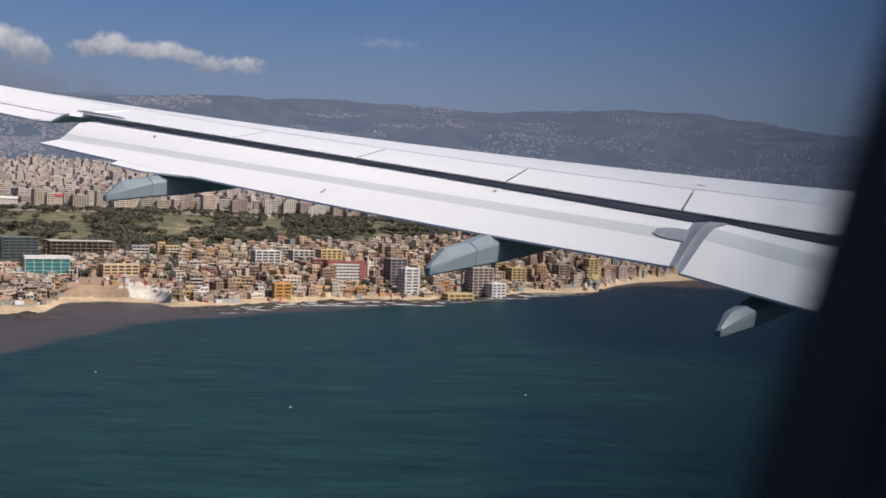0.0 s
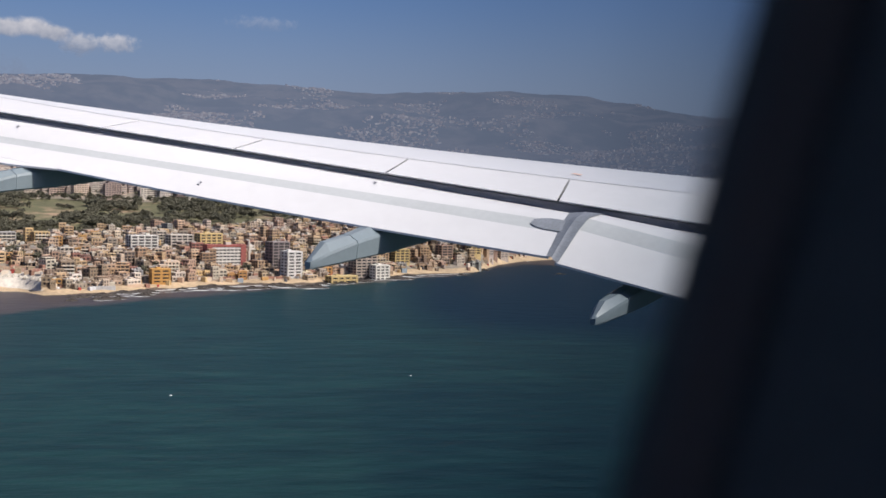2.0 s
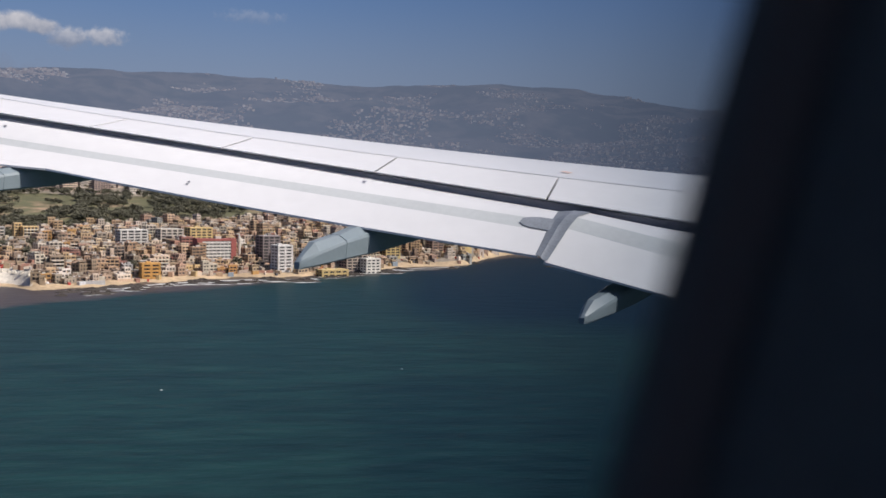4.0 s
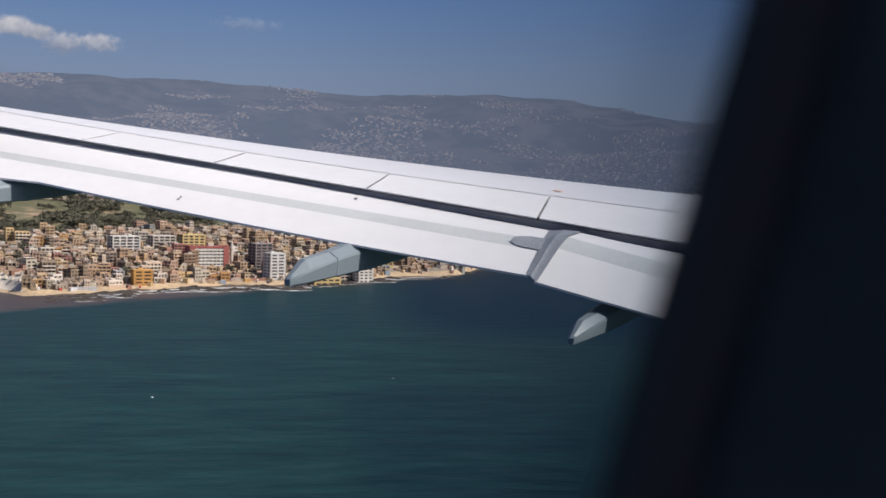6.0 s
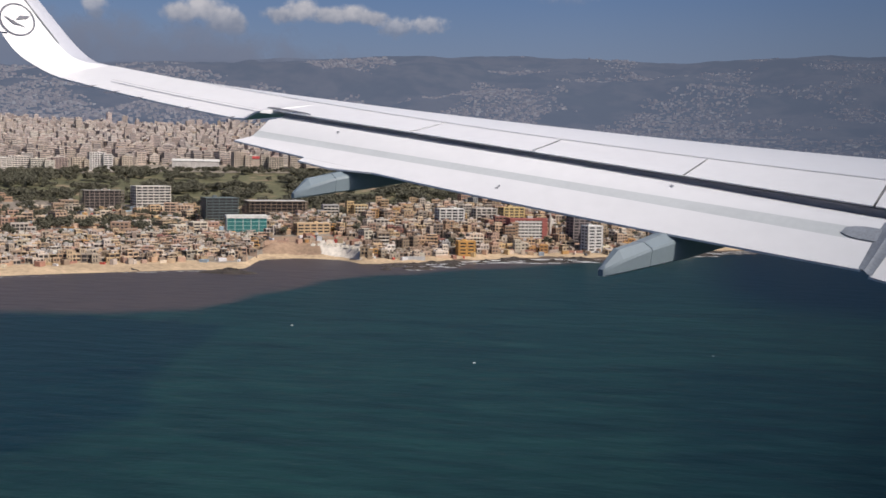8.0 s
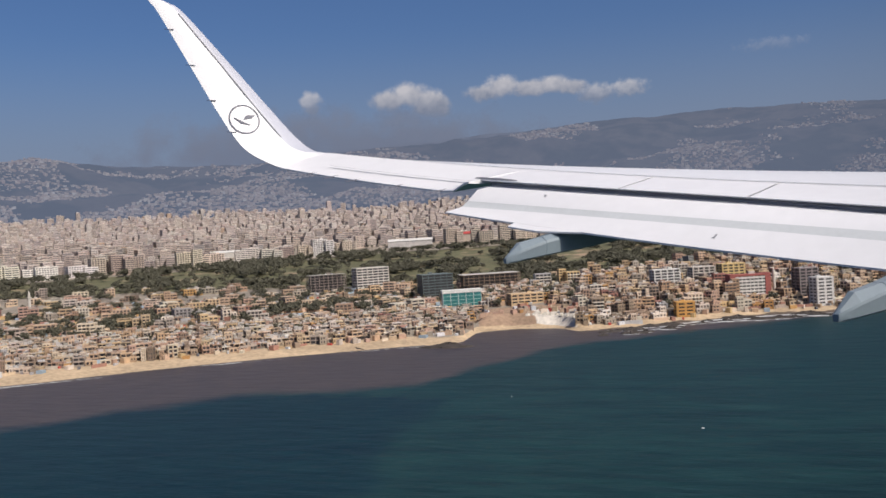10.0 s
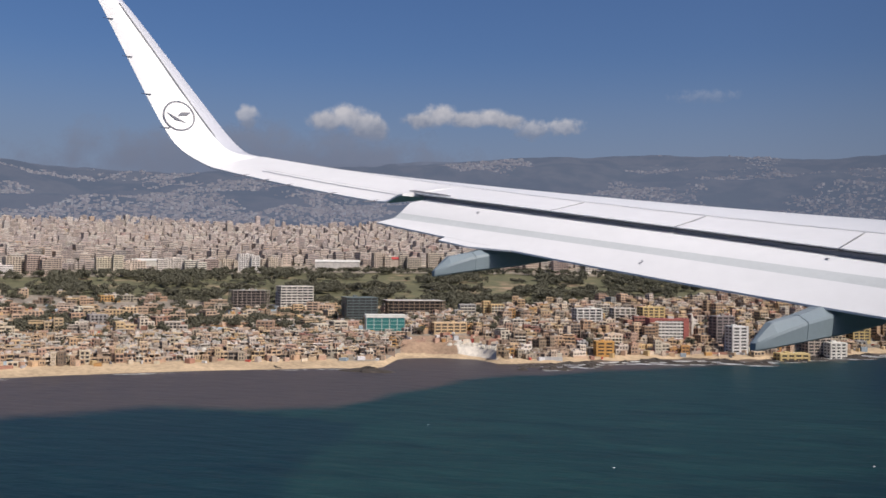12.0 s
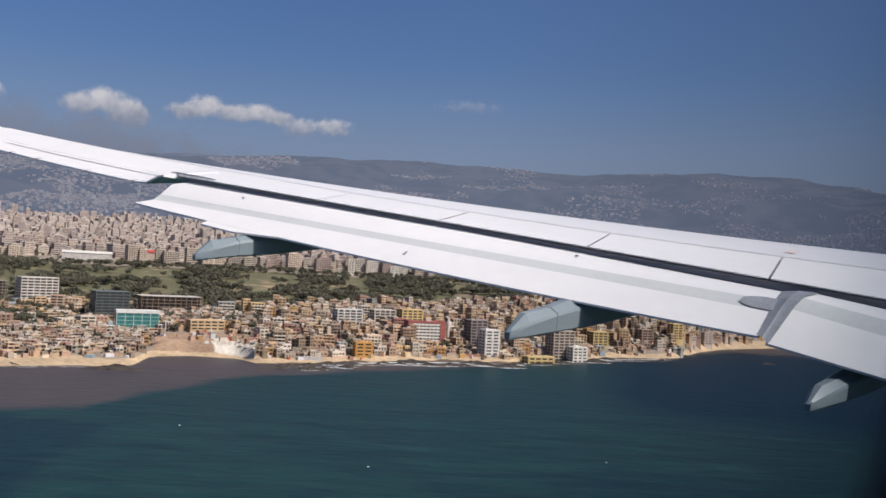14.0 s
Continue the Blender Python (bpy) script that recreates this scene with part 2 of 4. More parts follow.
# ---------------------------------------------------------------- land
def build_land():
    azs = np.arange(-58, 78.1, 0.4)
    ss = np.concatenate((np.array([-40, -12, -3, 0, 4, 9, 15, 22, 30, 40, 55, 75]), np.arange(100, 900, 28), np.arange(900, 1900, 60)))
    rows = []
    for az in azs:
        r0 = float(shore(az)) + 7 * fbm(az, 0, 0.35, 4, 2.0)
        ray = [(r0 + s, s) for s in ss if r0 + s < 2600] + [(2620, 2620 - r0)]
        rows.append(ray)
    n = max(len(r) for r in rows)
    v, sand, green, earth, wet, rubble = [], [], [], [], [], []
    for az, ray in zip(azs, rows):
        ray = ray + [ray[-1]] * (n - len(ray))
        for i, (r, s) in enumerate(ray):
            x, y = polar(az, r)
            v.append((x, y, height(az, r)))
            beach = np.interp(az, [-20, -13, -11.5, -9, -7, 1, 3, 8, 12, 15, 17, 19, 22, 24, 30, 78], [16, 22, 26, 24, 22, 20, 20, 22, 22, 20, 10, 8, 11, 30, 36, 40])
            sand.append(1.0 if s < beach else max(0.0, 1 - (s - beach) / 12))
            wet.append(0.95 * float(smoothstep((15.8 - az) / 1.2) * smoothstep((az + 9.5) / 2) * smoothstep((10 + 9 * fbm(az, 4.0, 0.6, 3, 2.0) - s) / 7)))
            rubble.append(0.9 * float(smoothstep((az - 16.0) / 0.8) * smoothstep((19.4 - az) / 1.0) * smoothstep((s - 8) / 6) * smoothstep((62 - s) / 20)))
            p = park(az, r)
            green.append(max(p * 0.85 + 0.16 * (s > 150), 0.9 * float(smoothstep((-8.5 - az) / 2) * smoothstep((s - 120) / 100))))
            earth.append(max(0.85 if 16.2 < az < 22 and 10 < s < 70 else 0.42 if az < 16.2 and s < 80 else 0.2, 0.4 * p))
    m = len(azs)
    f = [(i * n + j, i * n + j + 1, (i + 1) * n + j + 1, (i + 1) * n + j) for i in range(m - 1) for j in range(n - 1)]
    ob = link_mesh("ground", v, f, GROUND, smooth=True, attrs={"sand": sand, "green": green, "earth": earth, "wet": wet, "rubble": rubble})
    tagged(ob, "sandy beach, dusty town ground and green golf park", "ground", kind="structure")
    # hills behind
    azs = np.arange(-58, 78.1, 0.3)
    rs = np.concatenate((np.arange(1600, 4550, 45), [4550, 4600, 4700, 4850]))
    v, scrub = [], []
    for az in azs:
        for r in rs:
            x, y = polar(az, r)
            v.append((x, y, height(az, r) + (-14 + 17 * float(smoothstep((8 - az) / 3) * smoothstep((r - 1900 - 8 * az) / 120)) if r < 2600 else 0)))
            scrub.append(0.5 + 0.5 * fbm(x, y, 0.004, 4, 5.0))
    n, m = len(rs), len(azs)
    f = [(i * n + j, i * n + j + 1, (i + 1) * n + j + 1, (i + 1) * n + j) for i in range(m - 1) for j in range(n - 1)]
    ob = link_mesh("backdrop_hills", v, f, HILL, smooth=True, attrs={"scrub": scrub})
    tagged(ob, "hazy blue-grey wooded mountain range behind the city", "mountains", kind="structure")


SILT = [(-1200, -60), (-900, 150), (-668, 301), (-527, 310), (-426, 345), (-369, 440), (-310, 490), (-257, 532), (-233, 617), (-198, 720), (-130, 800), (-60, 870), (20, 960), (120, 1060), (260, 1290)]


rock_rnd = random.Random(17)
ROCKS = []
for _ in range(44):
    az = rock_rnd.choice((rock_rnd.uniform(-9, 15.5), rock_rnd.uniform(-2, 14)))
    off = rock_rnd.uniform(2, 16) if rock_rnd.random() < 0.5 else rock_rnd.uniform(16, 46)
    ROCKS.append((*polar(az, float(shore(az)) - off), rock_rnd.uniform(4, 12), az + rock_rnd.uniform(-20, 20)))


def build_sea():
    """One water sheet all round; its colour follows the silt that the surf stirs up along the beach."""
    m = bpy.data.materials.new("sea_water")
    m.use_nodes = True
    n, l = m.node_tree.nodes, m.node_tree.links
    b = n["Principled BSDF"]
    b.inputs["Roughness"].default_value = 0.42
    b.inputs["IOR"].default_value = 1.33
    b.inputs["Specular IOR Level"].default_value = 0.2
    geo = n.new("ShaderNodeNewGeometry")

    def nz(scale, stretch=(1, 1, 1), detail=5):
        mp, t = n.new("ShaderNodeMapping"), n.new("ShaderNodeTexNoise")
        mp.inputs["Scale"].default_value = stretch
        mp.inputs["Rotation"].default_value = (0, 0, radians(-14))
        t.inputs["Scale"].default_value, t.inputs["Detail"].default_value = scale, detail
        l.new(geo.outputs["Position"], mp.inputs["Vector"]), l.new(mp.outputs[0], t.inputs["Vector"])
        return t.outputs["Fac"]

    def ramp(src, lo, hi):
        r = n.new("ShaderNodeMapRange")
        r.inputs["From Min"].default_value, r.inputs["From Max"].default_value = lo, hi
        l.new(src, r.inputs["Value"])
        return r.outputs[0]

    def mix(fac, a_, b_):
        x = n.new("ShaderNodeMix")
        x.data_type = "RGBA"
        l.new(fac, x.inputs[0])
        for k, val in ((6, a_), (7, b_)):
            if isinstance(val, tuple):
                x.inputs[k].default_value = (*val, 1)
            else:
                l.new(val, x.inputs[k])
        return x.outputs[2]

    def attr(name):
        at = n.new("ShaderNodeAttribute")
        at.attribute_name = name
        return at.outputs["Fac"]

    def madd(x, k, y):
        q = n.new("ShaderNodeMath")
        q.operation, q.inputs[1].default_value = "MULTIPLY_ADD", k
        l.new(x, q.inputs[0]), l.new(y, q.inputs[2])
        return q.outputs[0]

    # wave light and shade painted as colour, in long streaks and short chop
    streak, chop = nz(0.012, (1, 5, 1)), nz(0.045, (1, 4.5, 1))
    col = mix(ramp(streak, 0.32, 0.68), (0.0075, 0.026, 0.0275), (0.012, 0.041, 0.039))
    col = mix(ramp(attr("dark_sea"), 0.3, 0.7), col, (0.0025, 0.016, 0.026))
    col = mix(ramp(madd(nz(0.02), 0.25, attr("silt")), 0.46, 0.90), col, (0.066, 0.055, 0.052))
    shade = n.new("ShaderNodeMix")
    shade.data_type, shade.blend_type = "RGBA", "MULTIPLY"
    shade.inputs[0].default_value = 1.0
    l.new(col, shade.inputs[6])
    l.new(mix(ramp(chop, 0.36, 0.62), (0.78, 0.80, 0.83), (1.17, 1.15, 1.13)), shade.inputs[7])
    col = shade.outputs[2]
    col = mix(ramp(madd(nz(0.12, (1, 3, 1)), 0.9, attr("surf")), 1.13, 1.28), col, (0.66, 0.67, 0.64))
    l.new(col, b.inputs["Base Color"])
    h1, h2 = nz(0.045, (1, 2.6, 1)), nz(0.25, (1, 2.0, 1))
    bp = n.new("ShaderNodeBump")
    bp.inputs["Strength"].default_value, bp.inputs["Distance"].default_value = 0.42, 2.0
    l.new(madd(h2, 0.22, h1), bp.inputs["Height"])
    l.new(bp.outputs[0], b.inputs["Normal"])
    # polar sheet, finer towards the coast
    azs = np.concatenate((np.arange(-40, -10, 0.7), np.arange(-10, 18, 0.25), np.arange(18, 66, 0.7), np.arange(66, 320.1, 12)))
    rs = np.concatenate((np.arange(0, 300, 40), np.arange(300, 780, 14), np.arange(780, 1110, 5), np.arange(1110, 1200, 11), np.arange(1200, 1700, 40), [2500, 4900]))
    sx, sy = np.array(SILT, dtype=float).T
    saz, sr = np.degrees(np.arctan2(-sx, sy)), np.hypot(sx, sy)
    order = np.argsort(saz)
    v, silt, dark_sea, surf = [], [], [], []
    for az in azs:
        edge = float(np.interp(az, saz[order], sr[order]))
        shr = float(shore(az))
        for r in rs:
            x, y = polar(az, r)
            v.append((x, y, 0.0))
            silt.append(0.5 + (r - edge + 26 * fbm(*polar(az, r), 0.012, 4, 6.0)) / 70.0 if -30 < az < 75 else 0.0)
            # a ragged dark patch to the left
            d = -(x + 175) - 0.28 * abs(y - 300) + 28 * fbm(x, y, 0.006, 3, 1.0)
            # darker far right; near right the lack of sun glint is painted darker
            dark_sea.append(max(min(0.53, 0.5 + d / 40.0) if y < 480 else 0.0, 0.9 * float(smoothstep((2 - az) / 12)) * float(smoothstep((r - 450) / 350)), 0.45 * float(smoothstep((8 - az) / 14) * smoothstep((640 - r) / 260))))
            near = max(0.0, 1 - abs(shr - 8 - r) / 16.0)
            outer = max(0.0, 1 - abs(shr - 30 - 12 * fbm(x, y, 0.02, 2, 3.0) - r) / 13.0) * 0.93 * float(smoothstep((15.5 - az) / 2) * smoothstep((az + 9) / 3))
            if 750 < r < 1130 and -10 < az < 17:
                wet = max(math.exp(-((x - a_) ** 2 + (y - b_ + 3) ** 2) / (1.6 * c_) ** 2) for a_, b_, c_, _ in ROCKS)
                near = max(near, 0.93 * wet)
            surf.append(max(near, outer) * float(np.interp(az, [-20, -9, 4, 12, 17, 22, 40], [0.6, 0.95, 1, 1, 0.5, 0.75, 0.85])))
    nn, mm = len(rs), len(azs)
    f = [(i * nn + j, i * nn + j + 1, (i + 1) * nn + j + 1, (i + 1) * nn + j) for i in range(mm - 1) for j in range(nn - 1)]
    ob = link_mesh("water", v, f, m, smooth=True, attrs={"silt": np.clip(silt, 0, 1), "dark_sea": np.clip(dark_sea, 0, 1), "surf": surf})
    tagged(ob, "rippled dark teal sea with brown silt along the beach", "sea", kind="structure")


build_land()
build_sea()

# ---------------------------------------------------------------- the aircraft
HEAD = radians(-39.5)
FW, LF = Vector((-math.sin(HEAD), math.cos(HEAD), 0)), Vector((-math.cos(HEAD), -math.sin(HEAD), 0))


def air(fwd, left, up):
    """A place from metres ahead of, to the left of and above the passenger's eye."""
    return Vector((0, 0, EYE)) + FW * fwd + LF * left + Vector((0, 0, up))


def loft(name, sections, mat, parent, label="", closed=True, smooth=True, ends=True):
    """A skin over sections of equal count, each a list of (fwd, left, up)."""
    n = len(sections[0])
    v = [air(*p) for s in sections for p in s]
    f = []
    for i in range(len(sections) - 1):
        for j in range(n if closed else n - 1):
            k = (j + 1) % n
            f.append((i * n + j, i * n + k, (i + 1) * n + k, (i + 1) * n + j))
    if closed and ends:
        f += [tuple(range(n))[::-1], tuple((len(sections) - 1) * n + j for j in range(n))]
    ob = link_mesh(name, v, f, mat, parent, label, smooth=smooth)
    if smooth:
        ob.data.set_sharp_from_angle(angle=radians(38))
    return ob


aircraft = tagged(new("aircraft"), "white airliner wing with extended flaps and winglet", "aircraft")


def z_sp(l):
    return 0.138 * l - 0.692


def z_ail(l):
    return 0.0072 * l * l - 0.0087 * l - 0.1245


def z_pan(l):
    return 0.0035 * l * l + 0.0725 * l - 0.277


def z_crest(l):
    return 0.0035 * l * l + 0.0525 * l - 0.035


def crest_f(l):
    return 13.5 - 0.51 * l


def panel_f(l):
    return 10.7 - 0.34 * l


def build_wing():
    wing = new("wing")
    wing.parent = aircraft
    # main box: from the leading edge to the line before the spoilers and aileron
    secs = []
    for l in np.linspace(1.2, 15.15, 26):
        cf, pf, zc, zp = crest_f(l), panel_f(l), z_crest(l), z_pan(l)
        nose = 0.95 - 0.045 * l
        th = 0.62 - 0.032 * l
        sec = [(pf, l, zp)]
        for k in (0.33, 0.66):
            sec.append((pf + (cf - pf) * k, l, zp + (zc - zp) * (k + 0.35 * k * (1 - k))))
        sec += [(cf, l, zc), (cf + nose * 0.55, l, zc - 0.10 * th), (cf + nose * 0.9, l, zc - 0.28 * th), (cf + nose, l, zc - 0.5 * th),
                (cf + nose * 0.8, l, zc - 0.75 * th), (cf, l, zc - th), (pf, l, zp - 0.75 * th), (pf - 0.25, l, zp - 0.6 * th), (pf - 0.02, l, zp - 0.03)]
        secs.append(sec)
    loft("wing_box", secs, WHITE, wing, "white painted wing skin")
    # spoilers: five panels with fine gaps, their joints square to the trailing edge
    joints = [1.3, 2.75, 4.26, 5.94, 7.56, 9.08, 11.12]
    for i in range(len(joints) - 1):
        secs = []
        for l in np.linspace(joints[i] + 0.012, joints[i + 1] - 0.012, 5):
            up, lo = [], []
            for k in np.linspace(0, 1, 4):
                lk = l + 0.22 * (1 - k)
                fw = 9.93 - 0.34 * l + 0.70 * (1 - k)
                zk = z_sp(l) + (z_pan(lk) - z_sp(l)) * (1 - k) + 0.015 * k * (1 - k)
                up.append((fw, lk, zk))
                lo.append((fw, lk, zk - 0.012 - 0.078 * (1 - k)))
            secs.append(up + lo[::-1])
        loft("spoiler", secs, WHITE, wing)
    for l in joints[1:-1]:
        line = []
        for k in np.linspace(0.03, 1, 5):
            lk, fw = l + 0.22 * (1 - k), 9.93 - 0.34 * l + 0.70 * (1 - k)
            zk = z_sp(l) + (z_pan(lk) - z_sp(l)) * (1 - k) + 0.015 * k * (1 - k) + 0.006
            wd = 0.003 if l < 4.5 else 0.006
            line.append([(fw, lk - wd, zk), (fw, lk + wd, zk)])
        loft("spoiler_joint", line, SEAL, wing, "dark joint between spoilers", closed=False)
    # grey piece that closes the slot at the outer end of the flap
    loft("slot_end", [[(9.95 - 0.34 * l + 0.055 * w, l, z_sp(l) + 0.016 + 0.02 * w), (9.95 - 0.34 * l, l, z_sp(l) + 0.012)] for l, w in ((10.55, 0.3), (10.65, 0.6), (10.85, 0.8), (11.18, 0.85), (11.24, 0.5))], SEAL, wing, "dark grey piece at the outer end of the slot", closed=False)
    # slot between spoilers and flap; its shade is put into a dark grey block
    loft("flap_slot", [[(10.02 - 0.34 * l, l, z_sp(l) - 0.03), (10.02 - 0.34 * l, l, z_sp(l) - 0.3), (10.35 - 0.34 * l, l, z_sp(l) - 0.3), (10.35 - 0.34 * l, l, z_sp(l) - 0.06)]
                       for l in np.linspace(1.3, 11.05, 12)], BLACK, wing, "shaded slot before the flap, filled in dark grey")
    # outboard trailing edge and aileron
    secs = []
    for l in (11.14, 11.2, 11.3, 11.42, 11.6, 12.0, 12.5, 13.0, 13.5, 14.0, 14.6, 15.2):
        pf, zp, tf, zt = panel_f(l), z_pan(l), 9.66 - 0.33 * l, z_ail(l)
        zt += (z_sp(l) - 0.02 - zt) * float(smoothstep((11.5 - l) / 0.36))
        secs.append([(pf, l, zp - 0.004), (pf * 0.5 + tf * 0.5, l, zp * 0.5 + zt * 0.5 + 0.006), (tf, l, zt), (tf, l, zt - 0.025), (pf - 0.1, l, zp - 0.2), (pf, l, zp - 0.2)])
    loft("aileron", secs, WHITE, wing)
    for off, l0, l1 in ((-0.62, 11.15, 14.3),):
        loft("hinge_line", [[(10.7 + off - 0.34 * l + 0.012 * s, l, z_pan(l) + (z_ail(l) - z_pan(l)) * 0.58 + 0.012) for s in (-1, 1)] for l in np.linspace(l0, l1, 8)], SEAL, wing, "dark hinge line", closed=False)
    loft("panel_line", [[(panel_f(l) + 0.02 + 0.016 * s, l, z_pan(l) + 0.008) for s in (-1, 1)] for l in np.linspace(1.3, 14.5, 26)], SEAL, wing, "dark sealed skin joint", closed=False)

    # flaps
    def flap_section(l, inner=False):
        """Five places over the chord: nose, shoulder, both edges of the strip, trailing edge."""
        zb, zc = 0.0006 * l * l + 0.1156 * l - 0.778, -0.001 * l * l + 0.1425 * l - 0.952
        zt = 0.0040 * l * l + 0.0871 * l - 1.0082
        if inner:
            zb, zc, zt = 0.2326 * l - 1.147, 0.25 * l - 1.32, 0.233 * l - 1.557
        dip = 0.008 + 0.050 * float(smoothstep((7.5 - l) / 4))
        a_ = (9.93 - 0.34 * l + 0.12, l, z_sp(l) - 0.055 - dip)
        b0 = (9.66 - 0.33 * l, l, z_sp(l) * 0.45 + zb * 0.55 + 0.026 - dip * 0.45)
        b_, c_, t_ = (9.4 - 0.32 * l, l, zb), (9.2 - 0.31 * l, l, zc), (8.81 - 0.297 * l, l, zt)
        return a_, b0, b_, c_, t_

    CHORD = (0.0, 0.25, 0.5, 0.65, 1.0)

    def inner_end(k):
        return 3.76 + 0.10 * CHORD[k]

    def outer_end(k):
        return 4.07 - 0.15 * CHORD[k]

    def flap(l0, l1, inner):
        rows = []
        for u in np.linspace(0, 1, 14):
            row = []
            for k in range(5):
                p0, p1 = (l0, inner_end(k)) if inner else (outer_end(k), l1)
                row.append(flap_section(p0 + (p1 - p0) * u, inner)[k])
            rows.append(row)
        secs = [[a_, b0, b_, c_, t_, (t_[0], t_[1], t_[2] - 0.02), (c_[0], c_[1], c_[2] - 0.07), (b_[0], b_[1], b_[2] - 0.11), (a_[0], a_[1], a_[2] - 0.12)] for a_, b0, b_, c_, t_ in rows]
        flap_ob = loft("flap", secs, WHITE, wing, "extended white flap with a grey strip")
        flap_ob.data.materials.append(WGREY)
        for i in range(len(secs) - 1):
            flap_ob.data.polygons[i * 9 + 2].material_index = 1
        return flap_ob

    outer = flap(0, 11.0, False)
    tab = []
    for l, k in ((8.9, 0.05), (9.42, 1.0), (9.86, 1.0)):
        c_, t_ = flap_section(l)[3:5]
        n_ = math.hypot(c_[0] - t_[0], c_[2] - t_[2])
        df, dz = (t_[0] - c_[0]) / n_ * 0.10 * k, (t_[2] - c_[2]) / n_ * 0.10 * k
        tab.append([(t_[0] - df * 0.1, l, t_[2] + 0.002), (t_[0] + df, l, t_[2] + dz), (t_[0] + df, l, t_[2] + dz - 0.02), (t_[0] - df * 0.1, l, t_[2] - 0.02)])
    loft("flap_tab", tab, WHITE, outer)
    flap(1.4, 0, True)
    # seal between the flaps: wide at the slot, narrow at the trailing edge, with a raised rib
    secs = []
    for u, rise in ((-0.08, 0.006), (0.1, 0.012), (0.42, 0.016), (0.5, 0.022), (0.58, 0.016), (0.9, 0.012), (1.08, 0.006)):
        sec = []
        for k in range(5):
            p, q = Vector(flap_section(outer_end(k))[k]), Vector(flap_section(inner_end(k), True)[k])
            p = p.lerp(q, min(max(u, 0.0), 1.0))
            sec.append((p.x, p.y + (0.03 if u < 0 else -0.03 if u > 1 else 0), p.z + rise))
        secs.append(sec)
    loft("flap_seal", secs, FSEAL, wing, "grey seal between the flaps", closed=False)
    patch = []
    for l, k in ((3.95, 0.0), (4.12, 0.0), (4.2, 0.1), (4.26, 0.3)):
        b0, b_, c_ = (Vector(flap_section(l)[q]) for q in (1, 2, 3))
        up, dn = b_.lerp(c_, k - 0.06), b_.lerp(c_, 1 - k)
        patch.append([(p.x, p.y, p.z + 0.013) for p in (up, dn)])
    loft("seal_patch", patch, FSEAL, outer, "grey patch beside the seal", closed=False)
    # small markings
    a_, b0, b_, c_, t_ = (Vector(p) for p in flap_section(7.42))
    figure = bpy.data.curves.new("figure", "FONT")
    figure.body, figure.size, figure.align_x = "2", 0.085, "CENTER"
    holder = bpy.data.objects.new("figure", figure)
    flat = bpy.data.meshes.new_from_object(holder)
    rise, span = (c_ - t_).normalized(), Vector((-0.297, 1, 0.145)).normalized()
    at = t_.lerp(c_, 0.45)
    spots = [at - span * v.co.x + rise * v.co.y + Vector((0, 0, 0.008)) for v in flat.vertices]
    link_mesh("stencil_figure", [air(*p) for p in spots], [tuple(p.vertices) for p in flat.polygons], NAVY, outer, "small dark stencilled figure")
    bpy.data.objects.remove(holder)
    for l, k, w in ((9.9, 0.12, 0.02), (5.9, 0.12, 0.02)):
        a_, b0, b_, c_, t_ = flap_section(l)
        p = [c_[i] + (t_[i] - c_[i]) * k for i in range(3)] if k > 0.3 else [b0[i] + (b_[i] - b0[i]) * k for i in range(3)]
        loft("marking", [[(p[0] + w * 0.5 * s, l + w * q, p[2] + 0.012 + 0.16 * w * s + 0.13 * w * q) for s in (-1, 1)] for q in (-1, 1)], NAVY, outer, "small dark stencil mark", closed=False)
    def skin_z(fw, l):
        k = (fw - panel_f(l)) / (crest_f(l) - panel_f(l))
        return z_pan(l) + (z_crest(l) - z_pan(l)) * (k + 0.35 * k * (1 - k))

    loft("orange_mark", [[(9.62 + 0.04 * p, 4.60 + 0.055 * q, skin_z(9.62 + 0.04 * p, 4.60 + 0.055 * q) + 0.012) for p in (-1, 1)] for q in (-1, 1)], ORANGE, wing, "faded orange walkway mark", closed=False)
    # static wicks on the trailing edge
    for l in (11.6, 12.4, 13.3, 13.8, 14.3):
        t_ = (9.66 - 0.33 * l, l, z_ail(l))
        loft("static_wick", [[(t_[0] + 0.10, l - 0.010, t_[2] + 0.004), (t_[0] + 0.10, l + 0.010, t_[2] + 0.004), (t_[0] + 0.10, l, t_[2] + 0.028)],
                             [(t_[0] - 0.16, l + 0.05, t_[2] - 0.02), (t_[0] - 0.16, l + 0.064, t_[2] - 0.02), (t_[0] - 0.16, l + 0.057, t_[2] - 0.006)]], NAVY, wing, "thin dark static wick")

    # flap track fairings
    def fairing(l0, tip_f, tip_z, length, size):
        w = 0.15 * size
        secs = []
        for k, bot, mid, top, half in ((0.0, -0.03, 0.02, 0.03, 0.22), (0.010, -0.035, 0.035, 0.055, 0.32), (0.07, -0.012, 0.105, 0.20, 0.66), (0.18, 0.03, 0.195, 0.255, 1.0), (0.181, 0.036, 0.19, 0.25, 0.97), (0.184, 0.036, 0.19, 0.25, 0.97),
                                       (0.185, 0.032, 0.197, 0.257, 1.0), (0.38, 0.085, 0.29, 0.39, 1.0), (0.65, 0.19, 0.40, 0.50, 0.95), (0.85, 0.32, 0.48, 0.54, 0.8), (1.0, 0.46, 0.54, 0.56, 0.4)):
            fw, zb, zm, zt, ww = tip_f + k * length, tip_z + bot * size, tip_z + mid * size, tip_z + top * size, w * half
